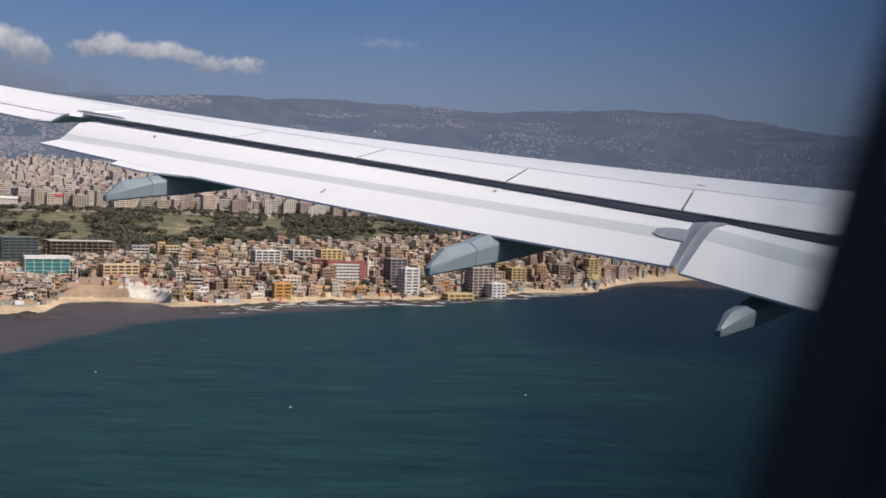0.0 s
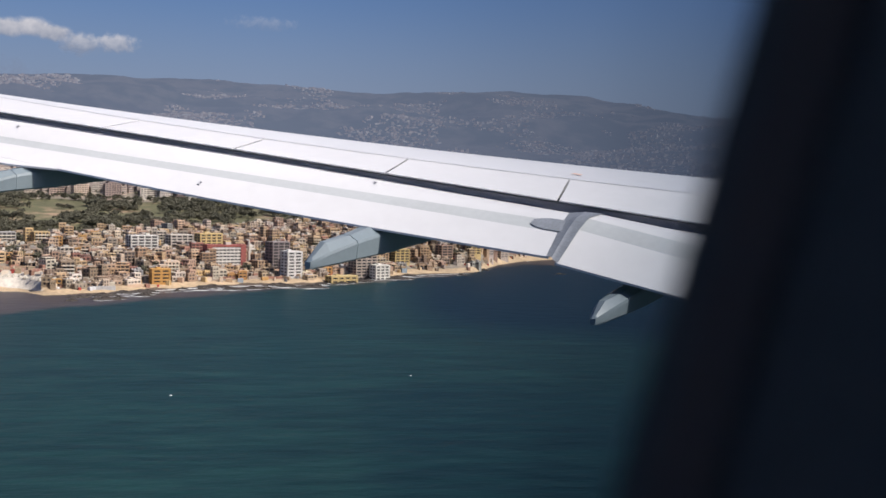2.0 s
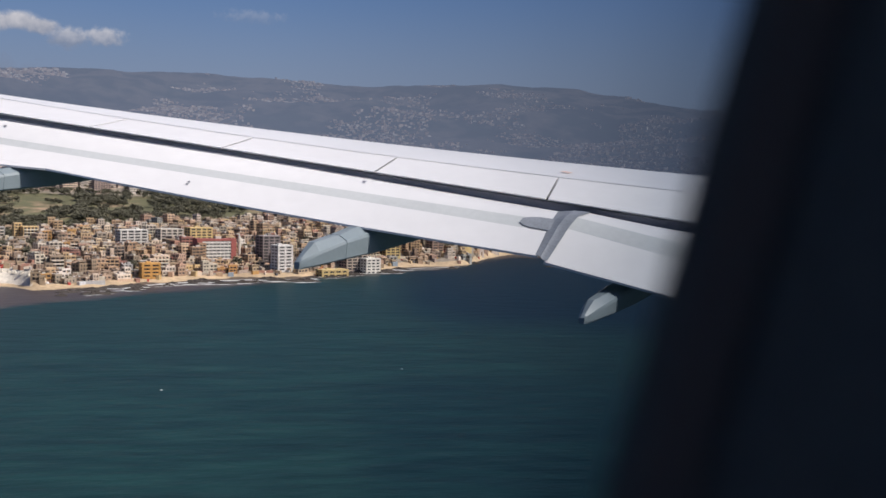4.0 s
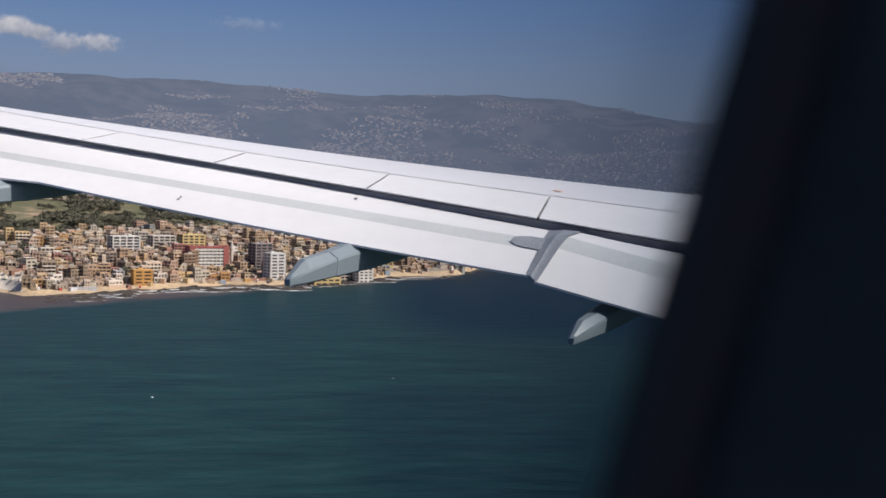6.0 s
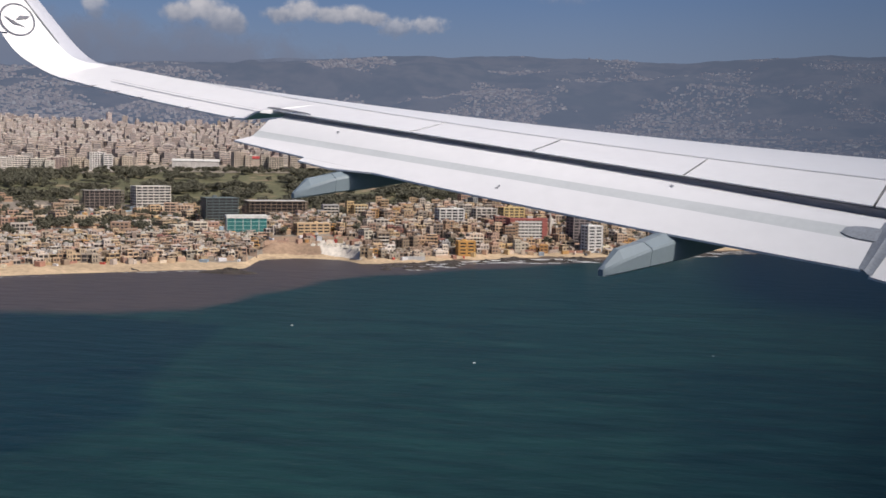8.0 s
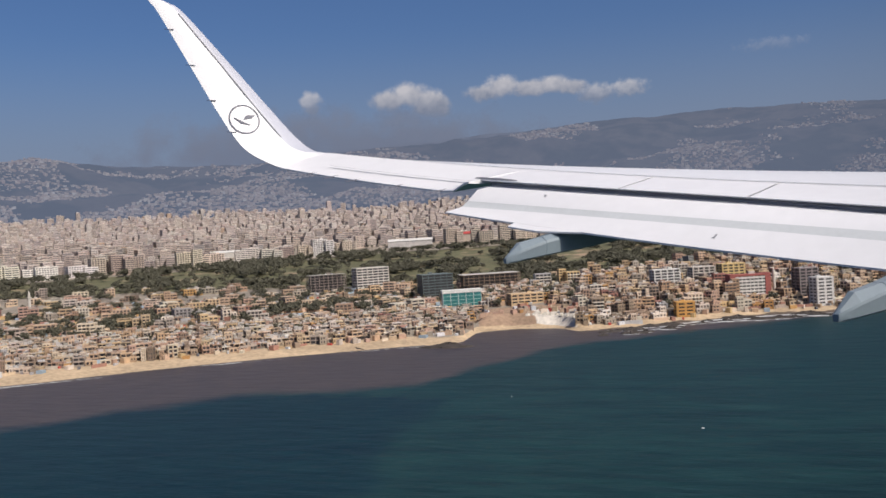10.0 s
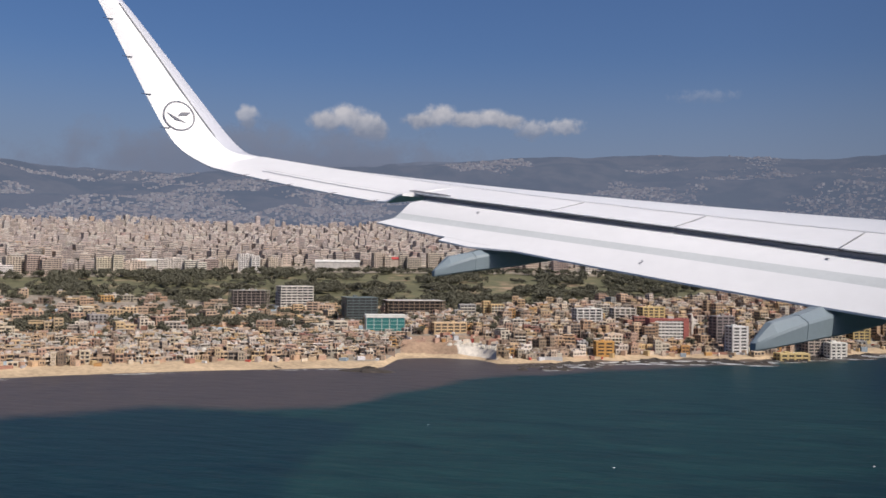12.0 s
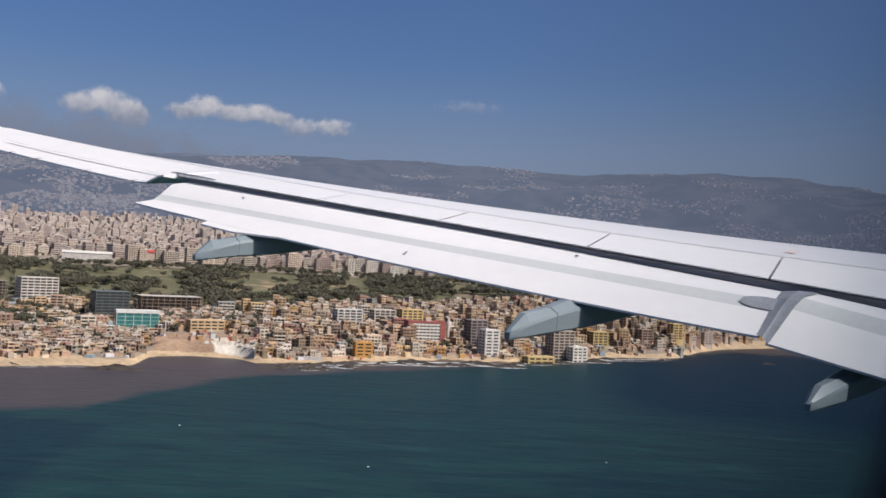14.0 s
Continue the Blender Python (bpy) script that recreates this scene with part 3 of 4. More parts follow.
            secs.append([(fw, l0 - ww * 0.35, zt), (fw, l0 - ww * 0.94, zm + 0.012), (fw, l0 - ww, zm - 0.012), (fw, l0 - ww * 0.9, zb + 0.015), (fw, l0 - ww * 0.75, zb),
                         (fw, l0 + ww * 0.75, zb), (fw, l0 + ww * 0.9, zb + 0.015), (fw, l0 + ww, zm), (fw, l0 + ww * 0.35, zt)])
        loft("flap_track_fairing", secs, PODGREY, wing, "pointed grey fairing under the flap").data.set_sharp_from_angle(angle=radians(16))

    fairing(9.3, 5.40, -0.19, 2.6, 0.95)
    fairing(5.6, 6.35, -0.73, 2.8, 1.0)
    fairing(3.35, 7.38, -1.11, 2.6, 0.82)

    # winglet
    zs = [1.345, 1.40, 1.50, 1.69, 1.95, 2.5, 3.2, 4.08, 4.25, 4.33]
    ll = [14.9, 15.15, 15.35, 15.55, 15.7, 15.92, 16.06, 16.2, 16.23, 16.24]
    te = [4.74, 4.66, 4.52, 4.28, 4.10, 3.84, 3.51, 3.08, 2.96, 2.93]
    le = [6.30, 6.10, 5.75, 5.42, 5.15, 4.76, 4.22, 3.51, 3.28, 3.05]
    def rounded(vals, u):
        """A smooth curve through vals at the place u, counted in stations."""
        i = min(int(u), len(vals) - 2)
        p0, p1, p2, p3 = vals[max(i - 1, 0)], vals[i], vals[i + 1], vals[min(i + 2, len(vals) - 1)]
        k = u - i
        return 0.5 * (2 * p1 + (p2 - p0) * k + (2 * p0 - 5 * p1 + 4 * p2 - p3) * k * k + (3 * p1 - p0 - 3 * p2 + p3) * k ** 3)

    secs = []
    for u in np.linspace(0, len(zs) - 1, 37):
        z, l, t_, q = (rounded(q_, u) for q_ in (zs, ll, te, le))
        lean = float(smoothstep((z - 1.36) / 0.55))
        ca, sa = 0.25 + 0.75 * lean, 1 - 0.88 * lean
        th = 0.05 * (q - t_) + 0.01
        sec = []
        for k, y in ((0, 0.05), (0.3, 0.8), (0.7, 1.0), (0.93, 0.6), (1.0, 0.0), (0.93, -0.5), (0.7, -0.8), (0.3, -0.6), (0, -0.05)):
            sec.append((t_ + (q - t_) * k, l - th * y * ca, z + th * y * sa + 0.12 * (1 - float(smoothstep((z - 1.40) / 0.35))) * k))
        secs.append(sec)
    wl = loft("winglet", secs, WHITE, wing, "upswept white winglet with a round emblem")
    wl.data.materials.append(LEGREY)
    for i in range(10, len(secs) - 1):
        for j in (2, 3):
            wl.data.polygons[i * 9 + j].material_index = 1
    loft("leading_edge_joint", [[(q - 0.27 * (q - t_) + 0.011 * w, l - 0.05 * (q - t_) * 0.9 - 0.022, z) for w in (-1, 1)] for z, l, t_, q in list(zip(zs, ll, te, le))[4:8]], SEAL, wl, "thin joint behind the leading edge", closed=False)
    for z in (2.05, 2.6, 3.2, 3.8):
        t_, l = float(np.interp(z, zs, te)), float(np.interp(z, zs, ll))
        loft("static_wick", [[(t_ + 0.08, l - 0.03, z + 0.005), (t_ + 0.08, l - 0.03, z - 0.007), (t_ + 0.08, l + 0.006, z)], [(t_ - 0.07, l, z + 0.008), (t_ - 0.07, l, z - 0.001), (t_ - 0.07, l + 0.005, z + 0.004)]], NAVY, wl, "thin dark static wick")
    # emblem: a ring and a plain swept bar
    def face(fw, z):
        """A place just off the inner face of the winglet."""
        l, t_, q = (float(np.interp(z, zs, k)) for k in (ll, te, le))
        k = (fw - t_) / (q - t_)
        off = (0.05 * (q - t_) + 0.01) * float(np.interp(k, [0, 0.3, 0.7, 0.93, 1.0], [0.05, 0.8, 1.0, 0.6, 0.0]))
        return air(fw, l - off - 0.007, z)

    c = (4.30, 2.27)
    v, f = [], []
    for i in range(48):
        q = 2 * math.pi * i / 48
        for r in (0.258, 0.232):
            v.append(face(c[0] + r * math.cos(q), c[1] + r * math.sin(q)))
    for i in range(48):
        j = (i + 1) % 48
        f.append((2 * i, 2 * i + 1, 2 * j + 1, 2 * j))
    link_mesh("emblem_ring", v, f, NAVY, wl, "thin dark ring")
    for bar in ([(0.20, 0.075), (0.04, 0.07), (-0.03, -0.005), (0.13, 0.02)], [(0.13, -0.12), (0.0, -0.055), (-0.21, 0.065), (-0.06, -0.075)]):
        link_mesh("emblem_bar", [face(c[0] + p, c[1] + q) for p, q in bar], [(0, 1, 2, 3)], NAVY, wl, "plain dark slanting bar")


build_wing()


def build_cabin():
    """The cabin side by the window, and the fuselage round it."""
    def wall_l(z, off=0.0):
        return 0.016 - 0.25 * z + off

    def rim(f0, f1, z0, z1, rad, off, n=8):
        pts = []
        for cx, cz, q0 in ((f1 - rad, z1 - rad, 0), (f0 + rad, z1 - rad, 90), (f0 + rad, z0 + rad, 180), (f1 - rad, z0 + rad, 270)):
            for i in range(n):
                q = radians(q0 + 90 * i / (n - 1))
                pts.append((cx + rad * math.cos(q), cz + rad * math.sin(q)))
        return [(p, wall_l(z, off), z) for p, z in pts]

    rings = [rim(-0.8, 0.8, -0.8, 0.8, 0.05, 0.012), rim(-0.22, 0.115, -0.31, 0.31, 0.09, 0.012), rim(-0.17, 0.0476, -0.29, 0.29, 0.05, 0.0),
             rim(-0.18, 0.062, -0.295, 0.295, 0.055, -0.012), rim(-0.195, 0.08, -0.30, 0.30, 0.06, -0.03), rim(-0.21, 0.10, -0.31, 0.31, 0.06, -0.036), rim(-0.8, 0.8, -0.8, 0.8, 0.05, -0.036)]
    loft("cabin_wall", rings, CABIN, aircraft, "dark shaded cabin wall round the window", ends=False)
    trim = []
    for k in (0.10, 0.30):
        a_, b_ = rim(-0.17, 0.0476, -0.29, 0.29, 0.05, 0.0), rim(-0.18, 0.062, -0.295, 0.295, 0.055, -0.012)
        trim.append([(p[0] + (q[0] - p[0]) * k - 0.0006, p[1] + (q[1] - p[1]) * k - 0.0003, p[2]) for p, q in zip(a_, b_)])
    loft("window_trim", trim, TRIM, aircraft, "brownish trim strip inside the window", ends=False)
    # acrylic pane, its tint deepening towards the forward edge
    cols, rows_ = np.concatenate((np.linspace(-0.19, 0.02, 12), np.linspace(0.022, 0.064, 43))), np.linspace(-0.30, 0.30, 9)
    v = [air(p, wall_l(z, 0.004), z) for z in rows_ for p in cols]
    edge_tint = [min(1.0, max(0.0, (p - 0.020) / 0.038)) for z in rows_ for p in cols]
    nc = len(cols)
    f = [(i * nc + j, i * nc + j + 1, (i + 1) * nc + j + 1, (i + 1) * nc + j) for i in range(8) for j in range(nc - 1)]
    pane = link_mesh("window_pane", v, f, PANE, aircraft, "clear acrylic pane, tinted darker along its forward edge", attrs={"edge_tint": edge_tint})
    pane.visible_shadow = False
    # the cabin closed behind the passenger
    box = [(-0.8, -0.8), (0.8, -0.8), (0.8, 0.8), (-0.8, 0.8)]
    secs = [[(p, wall_l(z, -0.036), z) for p, z in box], [(p, -1.6, z) for p, z in box]]
    loft("cabin_lining", secs, CABIN, aircraft, "dark cabin lining", smooth=False, ends=False)
    v = [air(p, -1.6, z) for p, z in box]
    link_mesh("cabin_partition", v, [(0, 1, 2, 3)], CABIN, aircraft, "dark cabin lining")
    # fuselage tube, open where the wall panel sits
    n, xs = 48, [-9, -6, -3, -0.7, 0.7, 3, 6, 9, 11.5, 13]
    v, f = [], []
    for x in xs:
        r = 1.95 if x < 10 else 1.95 - 0.08 * (x - 9) ** 1.5
        for i in range(n):
            q = 2 * math.pi * i / n
            v.append(air(x, -1.90 + r * math.cos(q), -0.40 + r * math.sin(q)))
    for i in range(len(xs) - 1):
        for j in range(n):
            if xs[i] == -0.7 and j in (46, 47, 0, 1, 2, 3, 4):
                continue
            k = (j + 1) % n
            f.append((i * n + j, i * n + k, (i + 1) * n + k, (i + 1) * n + j))
    link_mesh("fuselage", v, f, WHITE, aircraft, "white fuselage tube", smooth=True)


build_cabin()

# ---------------------------------------------------------------- buildings
rnd = random.Random(7)
PAINTS = [(0.49, 0.38, 0.26), (0.55, 0.44, 0.32), (0.42, 0.3, 0.21), (0.58, 0.5, 0.4), (0.35, 0.27, 0.2), (0.51, 0.38, 0.24), (0.46, 0.32, 0.25), (0.61, 0.56, 0.49), (0.29, 0.23, 0.18), (0.52, 0.39, 0.29), (0.39, 0.34, 0.29)]
CITY_PAINTS = [(0.62, 0.55, 0.48), (0.55, 0.46, 0.38), (0.48, 0.39, 0.33), (0.68, 0.64, 0.59), (0.38, 0.32, 0.28), (0.58, 0.50, 0.42), (0.50, 0.43, 0.39), (0.33, 0.29, 0.28)]
BRIGHT = [(0.50, 0.30, 0.12), (0.38, 0.21, 0.16), (0.55, 0.41, 0.22), (0.33, 0.17, 0.14), (0.66, 0.63, 0.58), (0.34, 0.34, 0.34)]
PAINTS, CITY_PAINTS, BRIGHT = ([(0.88 * c[0], 0.84 * c[1], 0.79 * c[2]) for c in q] for q in (PAINTS, CITY_PAINTS, BRIGHT))
DARK = (0.03, 0.028, 0.03)


def turn(deg):
    c, s = math.cos(radians(deg)), math.sin(radians(deg))
    return np.array([(c, -s), (s, c)])


def facade(w, d, floors, fh=3.1, spandrel=1.15, pier=1.2, bay=4.2, coarse=False, annex=False, inset=0.7):
    """Boxes of a framed block: solid bands at each floor, piers between the openings, a parapet; and the dark core."""
    h = floors * fh
    wall = []
    for k in range(floors + 1):
        top = k == floors
        wall.append((0, 0, k * fh - (0.25 if not top else 0.2), w, d, spandrel + (0 if not top else -0.1)))
    wall.append((0, 0, -14, w, d, 14.1))
    nx, ny = max(1, round(w / bay)), max(1, round(d / bay))
    if coarse:
        nx, ny = max(1, nx // 2), max(1, ny // 2)
    for i in range(nx + 1):
        x = -w / 2 + w * i / nx
        for y in (-1, 1):
            wall.append((x * (1 - pier / w), y * (d / 2 - 0.2), 0, pier, 0.4, h))
    for i in range(ny + 1):
        y = -d / 2 + d * i / ny
        for x in (-1, 1):
            wall.append((x * (w / 2 - 0.2), y * (1 - pier / d), 0, 0.4, pier, h))
    core = [(0, 0, 0, w - inset, d - inset, h - 0.1)]
    if annex:
        # a lower or later-built wing, balconies and a half-finished top floor
        r = rnd
        aw, ad, ah = w * r.uniform(0.45, 0.8), d * r.uniform(0.4, 0.8), fh * max(1, floors + r.choice((-2, -1, -1, 1)))
        sx, sy = r.choice((-1, 1)), r.choice((-1, -1, 1))
        cx, cy = sx * (w / 2 + aw * 0.2), sy * (d / 2 + ad * 0.15)
        wall += [(cx, cy, k * fh - 0.25, aw, ad, spandrel + 0.3) for k in range(round(ah / fh) + 1)] + [(cx, cy, -14, aw, ad, 14.1)]
        wall += [(cx + i * (aw / 2 - 0.5), cy + j * (ad / 2 - 0.5), 0, 1.0, 1.0, ah) for i in (-1, 0, 1) for j in (-1, 1)]
        core.append((cx, cy, 0, aw - 0.7, ad - 0.7, ah - 0.1))
        for k in range(1, floors):
            if r.random() < 0.55:
                wall.append((r.uniform(-w / 4, w / 4), -d / 2 - 0.6, k * fh - 0.2, w * r.uniform(0.3, 0.6), 1.2, 1.05))
        if r.random() < 0.4:
            wall += [(x * w * 0.42, y * d * 0.42, h, 0.4, 0.4, 2.6) for x in (-1, 0, 1) for y in (-1, 1)]
            if r.random() < 0.5:
                wall.append((0, 0, h + 2.5, w * 0.9, d * 0.9, 0.25))
    return wall, core, h


def roof_bits(w, d, h, r):
    out = [(0, 0, h + 0.3, w - 0.6, d - 0.6, 0.12)]
    if r.random() < 0.75:
        out.append((r.uniform(-w / 5, w / 5), r.uniform(-d / 5, d / 5), h, min(4, w * 0.35), min(4, d * 0.35), 2.6))
    for _ in range(r.randint(0, 3)):
        out.append((r.uniform(-w / 2.6, w / 2.6), r.uniform(-d / 2.6, d / 2.6), h, 1.2, 1.2, 1.7))
    return out


def vary(c, r, k=0.12):
    q = r.uniform(1 - k, 1 + k)
    return tuple(min(0.8, x * q * r.uniform(0.97, 1.03)) for x in c)


def building(x, y, w, d, floors, rot, paint, label, group="", spandrel=1.15, pier=1.2, roof_paint=None, fh=3.1, z=None, glass=None, category="building"):
    """One house with its own wall, openings, roof and what stands on the roof."""
    z = ground_at(x, y) if z is None else z
    m2 = turn(rot)
    top = new("building")
    top.location = (x, y, z)
    tagged(top, label, category, group)
    wall, core, h = facade(w, d, floors, fh, spandrel, pier, annex=bool(group), inset=6.0 if spandrel < 0.7 else 0.7 if group else 1.8, bay=6.0 if spandrel < 0.7 else 4.2 if group else 7.0)
    bits = roof_bits(w, d, h, rnd)
    if not group:
        for k, bx in enumerate(wall):
            b = Boxes()
            b.add([bx], m2, (0, 0, 0), paint)
            b.make("floor_band" if k <= floors else "plinth" if k == floors + 1 else "pier", WALL, top)
    for name, bx, mat, col in (("wall", wall if group else [], WALL, paint), ("window_core", core, GLASS if glass is None else glass, DARK), ("roof", bits[:1], ROOF, roof_paint or vary((0.42, 0.39, 0.35), rnd))):
        if not bx:
            continue
        b = Boxes()
        b.add(bx, m2, (0, 0, 0), col)
        ob = b.make(name, mat, top)
        if len(bx) > 1:
            tagged(ob, kind="stuff")
    for i, bit in enumerate(bits[1:]):
        b = Boxes()
        b.add([bit], m2, (0, 0, 0), vary(paint if bit[3] > 1.5 else (0.5, 0.5, 0.5), rnd))
        b.make("stair_house" if bit[3] > 1.5 else "water_tank", WALL, top)
    return top


TAKEN = []


def free(x, y, rad):
    return all((x - a_) ** 2 + (y - b_) ** 2 > (rad + c_) ** 2 for a_, b_, c_ in TAKEN)



LANDMARKS = [
    # x, y, width, depth, floors, turn, paint, spandrel, pier, floor height, label
    (-46, 966, 17, 15, 8, 14, (0.62, 0.60, 0.57), 1.5, 2.0, 3.1, "tall white apartment tower near the rocky shore"),
    (4, 965, 30, 14, 2, 10, (0.54, 0.41, 0.19), 1.7, 2.0, 3.4, "yellow three-storey building on the waterfront"),
    (-160, 890, 17, 12, 4, 6, (0.52, 0.29, 0.09), 1.6, 2.0, 3.1, "bright orange house in the headland town"),
    (-455, 990, 36, 26, 8, 22, (0.13, 0.16, 0.16), 0.8, 0.5, 3.2, "dark glazed office block beside the park"),
    (-402, 1022, 66, 36, 5, 16, (0.24, 0.18, 0.13), 0.5, 0.6, 3.6, "unfinished brown concrete building shell"),
    (-570, 1050, 42, 20, 8, 30, (0.60, 0.56, 0.50), 1.2, 0.8, 3.3, "long white apartment block by the park"),
    (-622, 1030, 46, 20, 6, 30, (0.30, 0.25, 0.22), 0.45, 0.6, 3.4, "bare concrete building frame by the park"),
    (-140, 1062, 26, 16, 7, 14, (0.55, 0.41, 0.19), 1.3, 1.6, 3.1, "yellow apartment house behind the red block"),
    (-172, 1070, 26, 16, 6, 14, (0.52, 0.47, 0.41), 1.1, 1.4, 3.1, "pale stone apartment house beside the park"),
    (-208, 1052, 30, 16, 6, 14, (0.62, 0.60, 0.56), 1.1, 1.4, 3.1, "white apartment house beside the park"),
    (26, 1020, 26, 18, 9, 12, (0.44, 0.37, 0.31), 1.1, 1.2, 3.1, "beige apartment block behind the yellow building"),
    (44, 1012, 18, 13, 5, 12, (0.68, 0.65, 0.58), 1.5, 1.8, 3.1, "cream-white house beside the yellow building"),
    (-62, 1000, 20, 17, 9, 14, (0.26, 0.22, 0.21), 1.0, 1.2, 3.1, "dark grey-brown apartment block in the headland town"),
    (-318, 905, 34, 16, 3, 18, (0.55, 0.40, 0.24), 1.4, 1.4, 3.1, "ochre low building above the shanties"),
    (70, 1110, 20, 16, 5, 12, (0.50, 0.38, 0.17), 1.2, 1.4, 3.1, "mustard apartment house behind the shore road"),
    (128, 1160, 17, 15, 5, 12, (0.36, 0.25, 0.19), 1.0, 1.2, 3.1, "brown apartment block by the shore"),
    (168, 1190, 15, 13, 6, 12, (0.60, 0.44, 0.20), 1.2, 1.4, 3.1, "yellow-brown house by the shore"),
]
for x, y, w, d, nf, rot, paint, sp, pr, fh, label in LANDMARKS:
    building(x, y, w, d, nf, rot + 18, paint, label, spandrel=sp, pier=pr, fh=fh)
    TAKEN.append((x, y, 0.56 * max(w, d)))


def simple_thing(name, label, category, x, y, rot, pieces, z=None):
    """A thing of box pieces: (part name, material, paint, boxes)."""
    top = new(name)
    top.location = (x, y, ground_at(x, y) if z is None else z)
    tagged(top, label, category)
    for pname, mat, paint, bx in pieces:
        b = Boxes()
        b.add(bx, turn(rot), (0, 0, 0), paint)
        b.make(pname, mat, top)
    return top


# the block with a white banded front between red ends
bands = [(0, 0, 3.3 * k - 0.3, 32, 15.4, 1.75) for k in range(6)]
pieces = [("window_core", GLASS, DARK, [(0, 0, 0, 31, 14.6, 19)]), ("end_wall", WALL, (0.30, 0.095, 0.08), [(-17.6, 0, -8, 5.4, 16.4, 29)]), ("end_wall", WALL, (0.30, 0.095, 0.08), [(17.6, 0, -8, 5.4, 16.4, 29)]),
          ("roof_band", WALL, (0.30, 0.095, 0.08), [(0, 0, 18.6, 30, 16.2, 2.0)]), ("plinth", WALL, (0.30, 0.095, 0.08), [(0, 0, -8, 30, 16.2, 8.2)]), ("stair_house", WALL, (0.5, 0.45, 0.4), [(4, 2, 20, 6, 5, 3)])]
pieces += [("balcony_band", WALL, (0.62, 0.60, 0.55), [b]) for b in bands]
pieces += [("pier", WALL, (0.62, 0.60, 0.55), [(-16 + 4 * k, 0, 0, 0.6, 15.2, 18.6)]) for k in range(1, 8)]
simple_thing("apartment_block", "red and white six-storey block above the headland town", "building", -116, 1003, 24, pieces)
TAKEN.append((-116, 1003, 22))

# the white-framed building with teal glass
pieces = [("glass_front", TEAL, (0, 0, 0), [(0, 0, 0, 39, 15, 17)]), ("frame", WALL, (0.62, 0.62, 0.58), [(0, 0, -6, 40, 16, 8.5), (0, 0, 16.5, 40.6, 16.6, 3.0)])]
for i in range(6):
    pieces.append(("mullion", WALL, (0.4, 0.45, 0.42), [(-19.5 + 39 * i / 5, 0, 2, 0.6, 15.6, 15)]))
for k in range(3):
    pieces.append(("floor_band", WALL, (0.25, 0.42, 0.38), [(0, 0, 5.5 + 3.7 * k, 39.3, 15.4, 0.5)]))
simple_thing("office_building", "white-framed office building with a teal glass front", "building", -385, 900, 30, pieces)
TAKEN.append((-385, 900, 24))


def gable_hall(x, y, w, d, h, rise, rot, mat_roof, paint, label):
    z = ground_at(x, y)
    top = new("hall")
    top.location = (x, y, z)
    top.rotation_euler = (0, 0, radians(rot))
    tagged(top, label, "hall")
    b = Boxes()
    b.add([(0, 0, -6, w, d, h + 6)], turn(0), (0, 0, 0), paint)
    b.make("wall", WALL, top)
    v = [(-w / 2 - 1, -d / 2 - 1, h), (w / 2 + 1, -d / 2 - 1, h), (w / 2 + 1, d / 2 + 1, h), (-w / 2 - 1, d / 2 + 1, h), (-w / 2 - 1, 0, h + rise), (w / 2 + 1, 0, h + rise)]
    link_mesh("roof", v, [(0, 1, 5, 4), (2, 3, 4, 5), (0, 4, 3), (1, 2, 5), (0, 3, 2, 1)], mat_roof, top)
    TAKEN.append((x, y, 0.55 * max(w, d)))


PALE = material("pale_sheet_roof", (0.62, 0.60, 0.55), 0.7, var=0.1, scale=0.1)
gable_hall(*polar(36.3, 1690), 80, 22, 7, 3.5, 33, PALE, (0.5, 0.47, 0.42), "long low hall with a pale roof behind the park")
gable_hall(*polar(26.0, 1690), 76, 26, 9, 4, 22, PALE, (0.48, 0.45, 0.42), "long hall with a cream sheet roof behind the park")
gable_hall(*polar(22.4, 1710), 60, 24, 12, 4, 20, REDROOF, (0.48, 0.40, 0.33), "stone building with a red roof behind the park")


def minaret(x, y):
    top = tagged(new("minaret"), "slender pale stone minaret", "tower")
    top.location = (x, y, ground_at(x, y))
    for name, r0, r1, z0, z1, mat in (("shaft", 1.7, 1.3, -3, 22, WALL), ("gallery", 2.3, 2.3, 18, 19.4, WALL), ("cone", 1.4, 0.05, 22, 27, WALL)):
        n, v = 10, []
        for r, z in ((r0, z0), (r1, z1)):
            v += [(r * math.cos(2 * math.pi * i / n), r * math.sin(2 * math.pi * i / n), z) for i in range(n)]
        f = [(i, (i + 1) % n, n + (i + 1) % n, n + i) for i in range(n)] + [tuple(range(n))[::-1], tuple(range(n, 2 * n))]
        link_mesh(name, v, f, mat, top, attrs={"paint": [(0.55, 0.51, 0.44, 1)] * len(v)})


minaret(-92, 1012)
minaret(*polar(47.5, 1190))


# ---------------------------------------------------------------- trees
def crown_mesh(seed, n=150):
    """A crown of many small leaf clumps, uneven and with gaps, one metre high."""
    r = random.Random(seed)
    lobes = [(r.uniform(-0.32, 0.32), r.uniform(-0.32, 0.32), r.uniform(0.42, 0.82), r.uniform(0.16, 0.28)) for _ in range(7)]
    v, f = [], []
    for _ in range(n):
        lx, ly, lz, lr = r.choice(lobes)
        d = Vector((r.gauss(0, 1), r.gauss(0, 1), r.gauss(0, 0.8))).normalized() * lr * r.uniform(0.6, 1.05)
        c, s = Vector((lx, ly, lz)) + d, r.uniform(0.07, 0.13)
        k = len(v)
        for q in ((1, 0, -0.5), (-0.6, 0.9, -0.4), (-0.6, -0.9, -0.4), (0.1, 0.1, 0.8)):
            w = Vector(q) * s
            w.rotate(Euler((r.uniform(0, 6), r.uniform(0, 6), r.uniform(0, 6))))
            v.append(c + w)
